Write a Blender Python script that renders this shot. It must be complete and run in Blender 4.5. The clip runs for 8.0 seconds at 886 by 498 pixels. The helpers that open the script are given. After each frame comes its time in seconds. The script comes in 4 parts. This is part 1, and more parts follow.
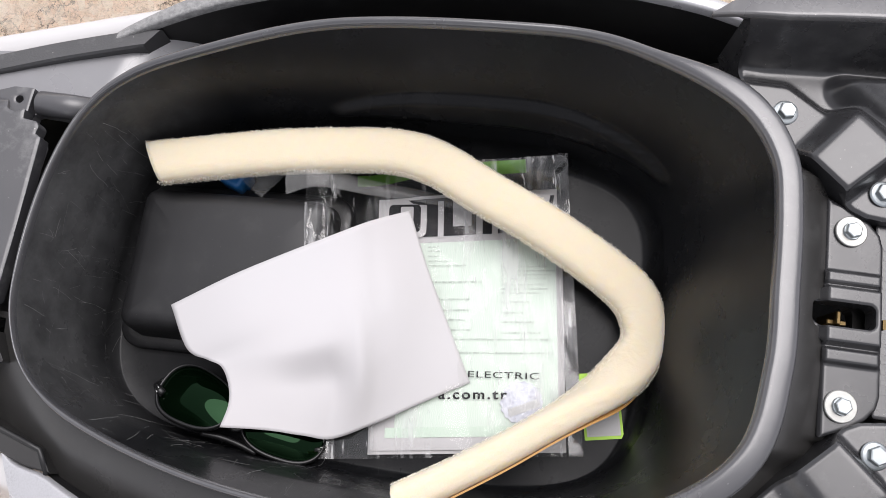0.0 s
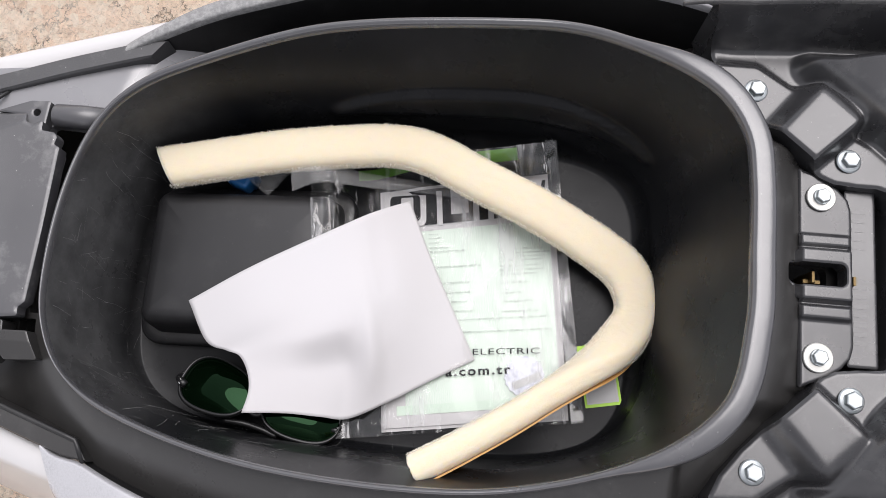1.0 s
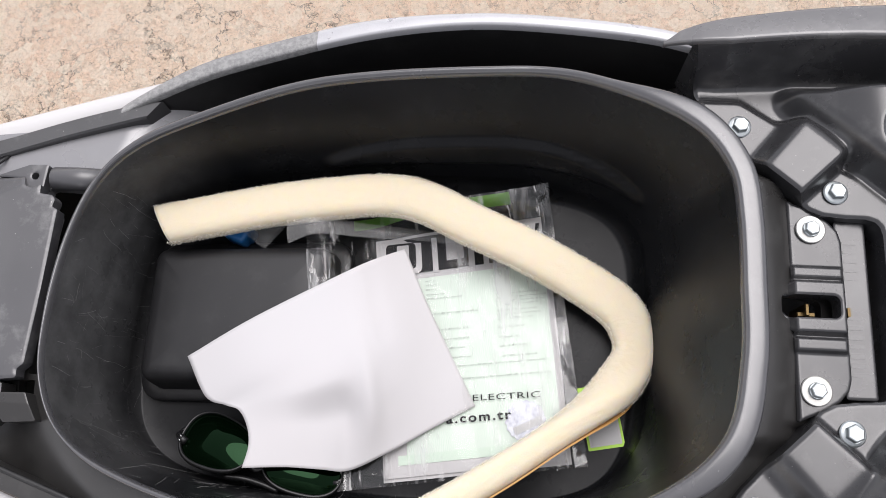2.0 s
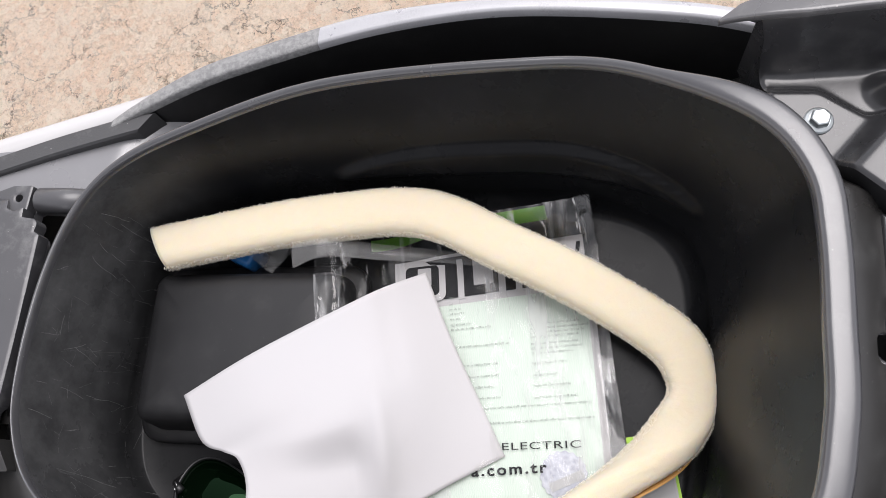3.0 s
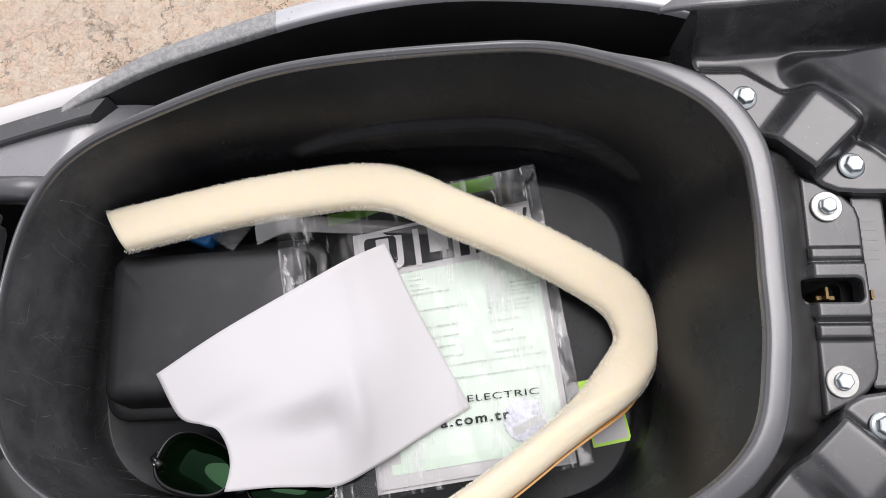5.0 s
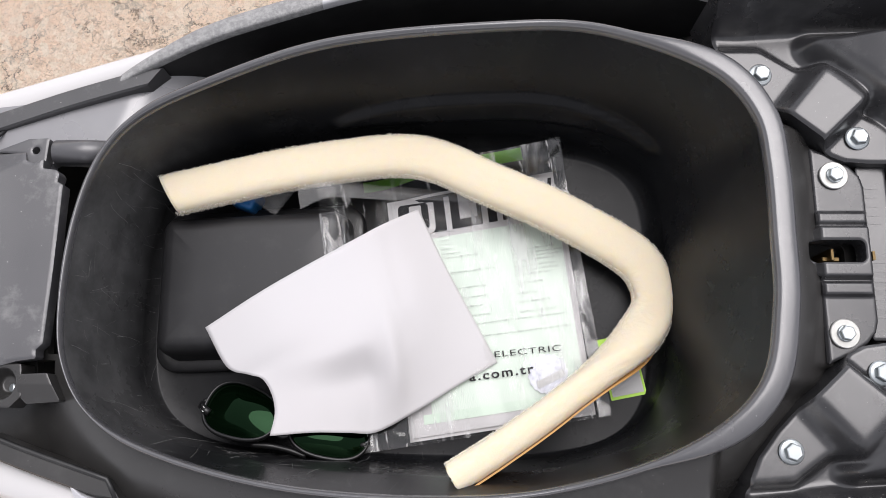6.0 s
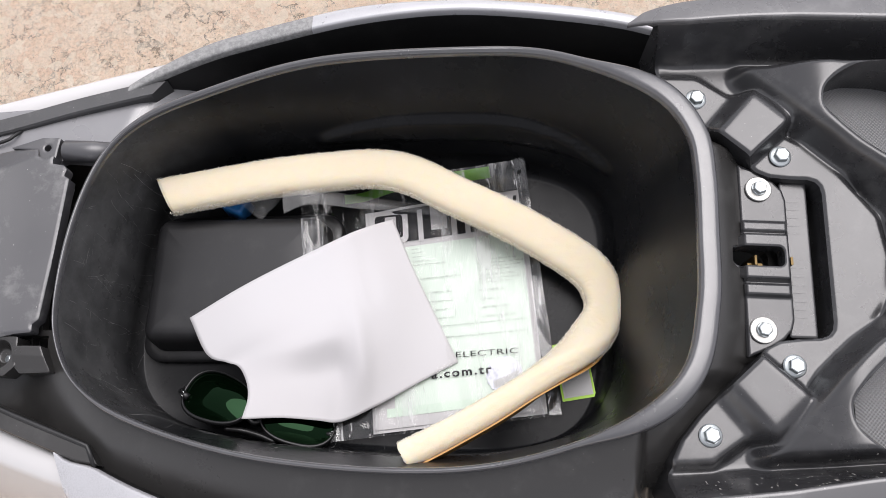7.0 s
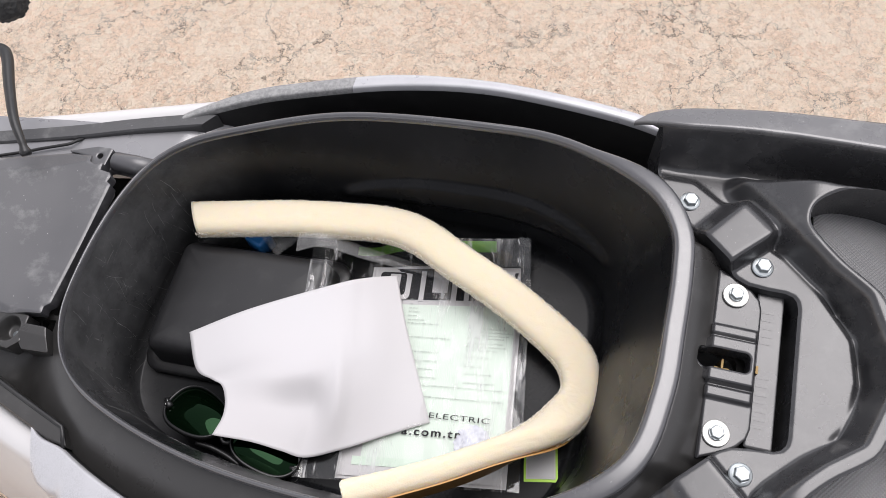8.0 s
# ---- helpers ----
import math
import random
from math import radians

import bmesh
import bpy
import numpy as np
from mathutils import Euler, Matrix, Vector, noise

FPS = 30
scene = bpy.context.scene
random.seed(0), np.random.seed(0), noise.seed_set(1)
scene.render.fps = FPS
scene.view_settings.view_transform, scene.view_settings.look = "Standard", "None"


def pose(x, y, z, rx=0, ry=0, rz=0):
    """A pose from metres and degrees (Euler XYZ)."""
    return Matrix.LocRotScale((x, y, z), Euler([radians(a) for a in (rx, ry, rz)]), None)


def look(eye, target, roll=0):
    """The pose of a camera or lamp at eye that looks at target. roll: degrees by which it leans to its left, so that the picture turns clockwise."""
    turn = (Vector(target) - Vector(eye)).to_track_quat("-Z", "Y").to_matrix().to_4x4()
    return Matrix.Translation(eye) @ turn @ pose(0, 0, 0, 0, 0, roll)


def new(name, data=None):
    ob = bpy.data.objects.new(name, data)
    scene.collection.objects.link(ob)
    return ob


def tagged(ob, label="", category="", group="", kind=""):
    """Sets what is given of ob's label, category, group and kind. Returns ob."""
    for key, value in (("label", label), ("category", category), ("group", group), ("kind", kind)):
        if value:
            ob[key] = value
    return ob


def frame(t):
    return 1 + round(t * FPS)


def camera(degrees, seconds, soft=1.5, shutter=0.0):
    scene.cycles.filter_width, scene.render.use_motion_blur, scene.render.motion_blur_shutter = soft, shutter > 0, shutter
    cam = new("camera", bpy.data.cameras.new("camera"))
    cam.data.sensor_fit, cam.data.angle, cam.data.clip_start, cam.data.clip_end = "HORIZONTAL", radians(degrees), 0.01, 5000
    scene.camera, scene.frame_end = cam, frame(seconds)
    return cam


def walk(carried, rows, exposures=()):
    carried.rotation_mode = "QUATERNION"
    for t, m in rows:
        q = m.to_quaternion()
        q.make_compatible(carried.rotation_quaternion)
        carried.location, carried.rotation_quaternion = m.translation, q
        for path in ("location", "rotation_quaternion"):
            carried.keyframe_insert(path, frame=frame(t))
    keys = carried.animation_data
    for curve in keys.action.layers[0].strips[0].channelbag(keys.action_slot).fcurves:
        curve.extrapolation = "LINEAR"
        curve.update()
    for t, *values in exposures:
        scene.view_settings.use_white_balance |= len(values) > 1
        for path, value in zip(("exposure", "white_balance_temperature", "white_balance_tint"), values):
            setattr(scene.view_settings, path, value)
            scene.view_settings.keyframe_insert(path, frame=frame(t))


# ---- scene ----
cam = camera(58.9, 8.0, 0.85)
PATH = [
    (0, (0.018, 0.02, 1.224), (-0.036, 0.476, -0.723), -7.1),
    (0.5, (0.017, 0.029, 1.242), (-0.029, 0.438, -0.715), -7.9),
    (1, (0.012, 0.0, 1.259), (-0.024, 0.455, -0.688), -7.7),
    (1.5, (0.016, -0.007, 1.255), (-0.019, 0.509, -0.677), -8.2),
    (2, (0.025, -0.002, 1.261), (-0.028, 0.57, -0.655), -10.6),
    (2.2, (0.024, -0.002, 1.263), (-0.061, 0.587, -0.646), -13.6),
    (3.3, (0.081, 0.043, 1.137), (-0.219, 0.651, -0.745), -31.3),
    (3.5, (0.082, 0.044, 1.129), (-0.226, 0.648, -0.752), -32.0),
    (4, (0.07, 0.034, 1.171), (-0.189, 0.621, -0.723), -29.4),
    (4.2, (0.067, 0.018, 1.187), (-0.142, 0.618, -0.71), -25.4),
    (5.3, (-0.002, 0.04, 1.233), (0.055, 0.483, -0.716), -1.9),
    (5.5, (-0.003, 0.029, 1.242), (0.029, 0.48, -0.706), -4.4),
    (6, (-0.02, 0.011, 1.262), (0.006, 0.452, -0.688), -4.7),
    (6.5, (0.004, -0.033, 1.307), (0.034, 0.452, -0.633), -4.1),
    (7, (0.015, -0.057, 1.303), (0.023, 0.541, -0.605), -4.9),
    (7.5, (0.057, -0.09, 1.324), (-0.03, 0.66, -0.528), -5.9),
    (8, (0.093, -0.103, 1.31), (-0.099, 0.741, -0.493), -7.5),
]
walk(cam, [(t, look(eye, target, roll)) for t, eye, target, roll in PATH], [(0, 0.78, 6450, 15)])

# world and light: soft overcast daylight, open sky
world = bpy.data.worlds.new("sky")
scene.world = world
world.use_nodes = True
wn = world.node_tree
sky = wn.nodes.new("ShaderNodeTexSky")
sky.sky_type, sky.sun_disc = "NISHITA", False
sky.sun_elevation, sky.sun_rotation = radians(69), radians(24)
sky.air_density, sky.dust_density, sky.ozone_density = 1.0, 0.5, 1.0
bg = wn.nodes["Background"]
bg.inputs["Strength"].default_value = 0.15
pale = wn.nodes.new("ShaderNodeHueSaturation")
pale.inputs["Saturation"].default_value = 0.12
wn.links.new(sky.outputs[0], pale.inputs["Color"])
wn.links.new(pale.outputs[0], bg.inputs["Color"])
sun = new("sun", bpy.data.lights.new("sun", "SUN"))
sun.data.energy, sun.data.angle, sun.data.color = 1.8, radians(46), (1.0, 0.98, 0.95)
sun.matrix_world = look((0.5, 1.1, 3.1), (0, 0, 0))


# ---- materials ----
class Mat:
    """A node material with a Principled shader and short ways to add nodes."""

    def __init__(self, name, color, rough=0.5, metal=0.0, spec=0.5):
        self.m = bpy.data.materials.new(name)
        self.m.use_nodes = True
        self.t = self.m.node_tree
        self.p = self.t.nodes["Principled BSDF"]
        self.p.inputs["Base Color"].default_value = (*color, 1)
        self.p.inputs["Roughness"].default_value = rough
        self.p.inputs["Metallic"].default_value = metal
        self.p.inputs["Specular IOR Level"].default_value = spec
        self.co = self.t.nodes.new("ShaderNodeTexCoord").outputs["Object"]
        self.bump_last = None

    def node(self, kind, **ins):
        n = self.t.nodes.new(kind)
        for k, v in ins.items():
            n.inputs[k.replace("_", " ")].default_value = v
        return n

    def link(self, a, b):
        self.t.links.new(a, b)

    def noise(self, scale, detail=4.0, rough=0.55, stretch=None, turn=0.0, about=2):
        n = self.node("ShaderNodeTexNoise", Scale=scale, Detail=detail, Roughness=rough)
        src = self.co
        if stretch:
            mp = self.t.nodes.new("ShaderNodeMapping")
            mp.inputs["Scale"].default_value = stretch
            mp.inputs["Rotation"].default_value = [radians(turn) if i == (0 if about == 1 else 2) else 0 for i in range(3)]
            self.link(src, mp.inputs["Vector"])
            src = mp.outputs[0]
        self.link(src, n.inputs["Vector"])
        return n.outputs["Fac"]

    def cells(self, scale, feature="F1", stretch=None):
        n = self.node("ShaderNodeTexVoronoi", Scale=scale)
        n.feature = feature
        src = self.co
        if stretch:
            mp = self.t.nodes.new("ShaderNodeMapping")
            mp.inputs["Scale"].default_value = stretch
            self.link(src, mp.inputs["Vector"])
            src = mp.outputs[0]
        self.link(src, n.inputs["Vector"])
        return n.outputs["Distance"]

    def ramp(self, fac, stops):
        r = self.t.nodes.new("ShaderNodeValToRGB")
        e = r.color_ramp.elements
        while len(e) < len(stops):
            e.new(0.5)
        for el, (pos, c) in zip(e, stops):
            el.position = pos
            el.color = (c, c, c, 1) if not isinstance(c, tuple) else (*c, 1)
        self.link(fac, r.inputs["Fac"])
        return r.outputs["Color"]

    def mix(self, fac, a, b):
        n = self.t.nodes.new("ShaderNodeMix")
        n.data_type = "RGBA"
        for sock, v in ((n.inputs[0], fac), (n.inputs[6], a), (n.inputs[7], b)):
            if isinstance(v, (int, float)):
                sock.default_value = v
            elif isinstance(v, tuple):
                sock.default_value = (*v, 1)
            else:
                self.link(v, sock)
        return n.outputs[2]

    def mul(self, a, b):
        n = self.t.nodes.new("ShaderNodeMath")
        n.operation = "MULTIPLY"
        for sock, v in zip(n.inputs, (a, b)):
            if isinstance(v, (int, float)):
                sock.default_value = v
            else:
                self.link(v, sock)
        return n.outputs[0]

    def color(self, c):
        self.link(c, self.p.inputs["Base Color"])
        return self

    def rough(self, c):
        self.link(c, self.p.inputs["Roughness"])
        return self

    def bump(self, fac, height, strength=1.0):
        b = self.node("ShaderNodeBump", Strength=strength, Distance=height)
        self.link(fac, b.inputs["Height"])
        if self.bump_last:
            self.link(self.bump_last, b.inputs["Normal"])
        self.bump_last = b.outputs[0]
        self.link(self.bump_last, self.p.inputs["Normal"])
        return self


def plastic(name, base, rough, dust, grain=0.00004, scratch=0.0, grain_scale=2200, spec=0.5):
    """Moulded black plastic: grain, faint dust, and scuffs where scratch is set."""
    k = Mat(name, base, rough, 0.0, spec)
    lo = tuple(c * 0.8 for c in base)
    col = k.mix(k.noise(9, 3), lo, tuple(c * 1.25 for c in base))
    d = k.ramp(k.noise(38, 6, 0.7), [(0.52, 0.0), (0.78, dust)])
    col = k.mix(d, col, (0.3, 0.3, 0.29))
    specks = k.ramp(k.cells(120), [(0.035, min(1.0, dust * 2.2)), (0.06, 0.0)])
    col = k.mix(specks, col, (0.4, 0.39, 0.37))
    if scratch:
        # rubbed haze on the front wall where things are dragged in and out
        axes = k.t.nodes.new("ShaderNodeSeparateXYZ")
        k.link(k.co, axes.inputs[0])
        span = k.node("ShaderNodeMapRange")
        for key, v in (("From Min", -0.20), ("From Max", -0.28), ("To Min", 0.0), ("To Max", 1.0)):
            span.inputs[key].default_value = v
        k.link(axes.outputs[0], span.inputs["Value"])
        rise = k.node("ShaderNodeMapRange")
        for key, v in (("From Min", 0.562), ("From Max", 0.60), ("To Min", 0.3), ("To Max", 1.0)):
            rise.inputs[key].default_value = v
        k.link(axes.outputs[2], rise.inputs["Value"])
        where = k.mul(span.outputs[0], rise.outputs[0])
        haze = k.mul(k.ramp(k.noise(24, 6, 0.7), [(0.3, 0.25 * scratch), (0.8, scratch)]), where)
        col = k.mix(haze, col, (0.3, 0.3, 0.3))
    k.color(col)
    k.rough(k.ramp(k.noise(16, 5, 0.65), [(0.3, rough * 0.85), (0.75, min(1, rough * 1.25))]))
    k.bump(k.noise(grain_scale, 2), grain)
    return k.m


M_BUCKET = plastic("bucket_plastic", (0.027, 0.0262, 0.0255), 0.3, 0.06, spec=0.5)
# rim: base colour raised to stand for the bright sky it reflects
M_LIP_LIT = plastic("lip_plastic_lit", (0.05, 0.05, 0.054), 0.24, 0.06, 0.00004, spec=1.0)
# tub interior: the rim's plastic, darkened and dulled for sky blocked overhead
M_SCUFFED_SHADED = plastic("scuffed_plastic_shaded", (0.0075, 0.0078, 0.0087), 0.28, 0.025, scratch=0.3, spec=0.13)
M_BRACKET = plastic("bracket_plastic", (0.021, 0.021, 0.0225), 0.26, 0.1, 0.00001, spec=0.72)
M_COVER = plastic("cover_plastic", (0.05, 0.0495, 0.053), 0.36, 0.4, 0.00006, grain_scale=1500, spec=0.9)
# black deck at the far front, its sky reflection put into a paler base
M_DECK_LIT = plastic("deck_plastic_lit", (0.18, 0.179, 0.186), 0.28, 0.14, 0.00004, spec=0.9)
M_RAIL = plastic("rail_plastic", (0.085, 0.084, 0.086), 0.27, 0.3, 0.00003, spec=0.9)
M_SCRATCH = Mat("scratched_plastic", (0.2, 0.2, 0.197), 0.7).m
M_FLAKE = Mat("pale_dust", (0.34, 0.33, 0.31), 0.9).m
M_STAMP = plastic("stamped_plastic", (0.024, 0.024, 0.0255), 0.26, 0.05, 0.00001, spec=0.72)
M_DARK = plastic("frame_plastic", (0.012, 0.012, 0.0125), 0.4, 0.04, spec=0.4)
M_TRIM = plastic("trim_rubber", (0.05, 0.05, 0.052), 0.5, 0.3, 0.0002, grain_scale=700)
M_CASE = plastic("case_plastic", (0.012, 0.012, 0.013), 0.4, 0.04, 0.00005)

k = Mat("mesh_plastic", (0.12, 0.12, 0.122), 0.4, 0.0, 0.8)
for turn in (40, -50):
    wave = k.node("ShaderNodeTexWave", Scale=150.0)
    lay = k.t.nodes.new("ShaderNodeMapping")
    lay.inputs["Rotation"].default_value = (0, 0, radians(turn))
    k.link(k.co, lay.inputs["Vector"])
    k.link(lay.outputs[0], wave.inputs["Vector"])
    k.bump(wave.outputs["Fac"], 0.0003)
M_MESHY = k.m

k = Mat("silver_panel", (0.36, 0.36, 0.365), 0.3, 0.25)
dirt = k.mul(k.ramp(k.noise(22, 5, 0.7), [(0.4, 0.0), (0.62, 1.0)]), k.ramp(k.noise(800, 3, 0.6), [(0.42, 0.0), (0.6, 0.2)]))
k.color(k.mix(dirt, (0.42, 0.42, 0.435), (0.12, 0.115, 0.11)))
k.rough(k.ramp(k.noise(30, 5), [(0.3, 0.24), (0.7, 0.42)]))
M_SILVER = k.m

k = Mat("corner_grey", (0.3, 0.3, 0.3), 0.55)
k.color(k.mix(k.ramp(k.noise(240, 5, 0.7), [(0.42, 0.0), (0.6, 1.0)]), (0.18, 0.18, 0.18), (0.26, 0.26, 0.255)))
k.bump(k.noise(420, 3), 0.0006)
M_CORNER = k.m

k = Mat("white_paint", (0.8, 0.79, 0.77), 0.25)
k.color(k.mix(k.noise(6, 4), (0.46, 0.455, 0.455), (0.52, 0.51, 0.505)))
M_WHITE = k.m

k = Mat("zinc", (0.68, 0.7, 0.72), 0.3, 1.0)
k.color(k.mix(k.noise(160, 4), (0.34, 0.37, 0.38), (0.47, 0.5, 0.51)))
k.rough(k.ramp(k.noise(300, 4), [(0.3, 0.38), (0.7, 0.55)]))
M_ZINC = k.m
k = Mat("washer_zinc", (0.72, 0.73, 0.72), 0.42, 0.75)
k.color(k.mix(k.noise(220, 4), (0.3, 0.3, 0.285), (0.41, 0.41, 0.39)))
M_WASHER = k.m
M_BRASS = Mat("brass", (0.13, 0.09, 0.04), 0.45, 0.9).m

k = Mat("foam", (0.86, 0.76, 0.55), 0.95, 0.0, 0.1)
k.bump(k.cells(700), 0.0001)
k.color(k.mix(k.ramp(k.cells(1100), [(0.05, 0.0), (0.5, 1.0)]), (0.62, 0.54, 0.405), (0.665, 0.595, 0.46)))
k.p.inputs["Subsurface Weight"].default_value = 0.85
k.p.inputs["Subsurface Radius"].default_value = (0.012, 0.009, 0.005)
k.p.inputs["Subsurface Scale"].default_value = 1.0
M_FOAM = k.m
k = Mat("foam_strand", (0.97, 0.93, 0.84), 0.9, 0.0, 0.1)
lit = k.node("ShaderNodeBsdfTranslucent")
lit.inputs[0].default_value = (0.95, 0.91, 0.82, 1)
both = k.node("ShaderNodeMixShader", Fac=0.5)
k.link(k.p.outputs[0], both.inputs[1])
k.link(lit.outputs[0], both.inputs[2])
k.link(both.outputs[0], k.t.nodes["Material Output"].inputs["Surface"])
M_FUZZ = k.m
k = Mat("adhesive_backing", (0.34, 0.19, 0.07), 0.6)
k.color(k.mix(k.noise(60, 5, 0.7, (1, 1, 4)), (0.52, 0.29, 0.095), (0.38, 0.2, 0.065)))
k.bump(k.noise(500, 3), 0.00008)
M_BACKING = k.m

k = Mat("paper", (0.83, 0.82, 0.84), 0.85, 0.0, 0.2)
k.color(k.mix(k.noise(13, 3), (0.525, 0.508, 0.512), (0.525, 0.522, 0.53)))
k.bump(k.noise(900, 3), 0.00003)
M_PAPER = k.m
k = Mat("printed_paper", (0.72, 0.82, 0.72), 0.7)
wave = k.node("ShaderNodeTexWave", Scale=190.0, Distortion=9.0, Detail=2.0)
k.link(k.co, wave.inputs["Vector"])
k.color(k.mix(k.ramp(wave.outputs["Fac"], [(0.25, 0.0), (0.8, 1.0)]), (0.58, 0.675, 0.595), (0.64, 0.705, 0.645)))
M_GREENPAPER = k.m
k = Mat("guilloche", (0.55, 0.76, 0.55), 0.7)
wave = k.node("ShaderNodeTexWave", Scale=420.0, Distortion=14.0, Detail=2.0)
k.link(k.co, wave.inputs["Vector"])
k.color(k.mix(wave.outputs["Fac"], (0.5, 0.63, 0.515), (0.62, 0.7, 0.63)))
M_GUILLOCHE = k.m
M_INK = Mat("black_ink", (0.018, 0.018, 0.02), 0.6, 0.0, 0.15).m
M_GREYINK = Mat("grey_ink", (0.27, 0.30, 0.28), 0.6).m
M_GREENINK = Mat("leaf_green_print", (0.09, 0.24, 0.02), 0.5).m
M_LIME = Mat("lime_print", (0.4, 0.68, 0.06), 0.5).m
k = Mat("hologram_foil", (0.72, 0.74, 0.8), 0.4, 0.5)
k.color(k.mix(k.cells(260), (0.3, 0.31, 0.36), (0.48, 0.49, 0.53)))
k.bump(k.cells(380), 0.00008)
M_FOIL = k.m
k = Mat("sticker_grey", (0.45, 0.45, 0.45), 0.5)
k.color(k.mix(k.noise(30, 2), (0.4, 0.4, 0.4), (0.5, 0.5, 0.5)))
M_STICKER = k.m
M_BLUE = Mat("blue_plastic", (0.02, 0.15, 0.4), 0.35).m


def film(name, tint, haze, rough=0.06, crinkle=0.0008, scale=60, shine=0.4, crease_glare=0.0, turn=0.0):
    """Thin clear plastic film: see-through, glossy, a little hazy, with optional painted glare streaks."""
    k = Mat(name, tint, rough)
    k.bump(k.noise(scale, 1.5, 0.5), crinkle)
    out = k.t.nodes["Material Output"]
    clear = k.node("ShaderNodeBsdfTransparent")
    clear.inputs[0].default_value = (0.97, 0.97, 0.965, 1)
    gloss = k.node("ShaderNodeBsdfGlossy", Roughness=rough)
    white = k.node("ShaderNodeBsdfDiffuse")
    white.inputs[0].default_value = (*tint, 1)
    fres = k.node("ShaderNodeFresnel", IOR=1.5)
    for n in (gloss, fres):
        k.link(k.bump_last, n.inputs["Normal"])
    a = k.node("ShaderNodeMixShader", Fac=haze)
    if crease_glare:
        # creases running down the film: their whitening, and glare painted as white streaks
        broad = k.ramp(k.noise(1.0, 3, 0.6, (52, 9, 20), turn), [(0.53, haze), (0.68, crease_glare)])
        fine = k.ramp(k.noise(1.0, 4, 0.65, (170, 26, 60), turn + 14), [(0.6, 0.0), (0.72, crease_glare)])
        both = k.t.nodes.new("ShaderNodeMath")
        both.operation = "MAXIMUM"
        k.link(broad, both.inputs[0])
        k.link(fine, both.inputs[1])
        k.link(both.outputs[0], a.inputs[0])
    k.link(clear.outputs[0], a.inputs[1])
    k.link(white.outputs[0], a.inputs[2])
    b = k.node("ShaderNodeMixShader")
    k.link(k.mul(fres.outputs[0], shine), b.inputs[0])
    k.link(a.outputs[0], b.inputs[1])
    k.link(gloss.outputs[0], b.inputs[2])
    k.link(b.outputs[0], out.inputs["Surface"])
    return k.m


M_FILM = film("clear_film", (0.75, 0.75, 0.75), 0.004, 0.04, 0.0012, 40, 0.3, 0.38, -8)
M_FILM_CRUMPLED = film("crumpled_film", (0.75, 0.75, 0.75), 0.012, 0.07, 0.006, 34, 1.3, 0.6, 25)
M_FILM_HAZY = film("hazy_film", (0.7, 0.7, 0.69), 0.13, 0.12)

k = Mat("green_lens", (0.012, 0.05, 0.028), 0.03, 0.85, 0.3)
specks = k.ramp(k.cells(90), [(0.03, 1.0), (0.05, 0.0)])
k.color(k.mix(specks, (0.0028, 0.0125, 0.0042), (0.3, 0.32, 0.28)))
M_LENS = k.m
M_FRAME = plastic("spectacle_frame", (0.007, 0.007, 0.0075), 0.32, 0.02, spec=0.4)
M_STEEL = Mat("hinge_steel", (0.4, 0.4, 0.4), 0.35, 1.0).m
k = Mat("foam_rubber", (0.02, 0.02, 0.02), 0.8)
k.bump(k.cells(130), 0.004)
M_GRIP = k.m

# weathered pale stone concrete with fine cracks
k = Mat("stone_ground", (0.55, 0.46, 0.36), 0.9, 0.0, 0.2)
grit = k.noise(190, 8, 0.78)
col = k.mix(k.ramp(k.noise(2.6, 6, 0.65), [(0.36, 0.0), (0.66, 1.0)]), (1.0, 0.748, 0.57), (1.0, 0.82, 0.645))
col = k.mix(k.ramp(k.noise(26, 7, 0.72), [(0.40, 0.15), (0.5, 0.0)]), col, (0.66, 0.5, 0.37))
col = k.mix(k.ramp(k.noise(90, 6, 0.7), [(0.54, 0.0), (0.66, 0.6)]), col, (0.86, 0.76, 0.64))
col = k.mix(k.ramp(grit, [(0.36, 0.85), (0.435, 0.0)]), col, (0.30, 0.22, 0.165))
col = k.mix(k.ramp(k.noise(70, 8, 0.8), [(0.52, 0.0), (0.64, 0.8)]), col, (0.92, 0.79, 0.67))
col = k.mix(k.ramp(k.cells(75), [(0.08, 0.35), (0.2, 0.0)]), col, (0.5, 0.38, 0.29))


def wandering(scale, width, reach, seed):
    """Crack lines along warped cell edges, present only here and there."""
    nz = k.node("ShaderNodeTexNoise", Scale=7.0, Detail=9.0, Roughness=0.68)
    k.link(k.co, nz.inputs["Vector"])
    shift = k.node("ShaderNodeVectorMath")
    shift.operation = "SCALE"
    shift.inputs["Scale"].default_value = reach
    k.link(nz.outputs["Color"], shift.inputs[0])
    add = k.t.nodes.new("ShaderNodeVectorMath")
    k.link(k.co, add.inputs[0])
    k.link(shift.outputs[0], add.inputs[1])
    ck = k.node("ShaderNodeTexVoronoi", Scale=scale)
    ck.feature = "DISTANCE_TO_EDGE"
    k.link(add.outputs[0], ck.inputs["Vector"])
    there = k.ramp(k.noise(3.2 + seed, 4), [(0.38, 0.0), (0.5, 1.0)])
    return k.mul(k.ramp(ck.outputs["Distance"], [(width * 0.3, 1.0), (width, 0.0)]), there)


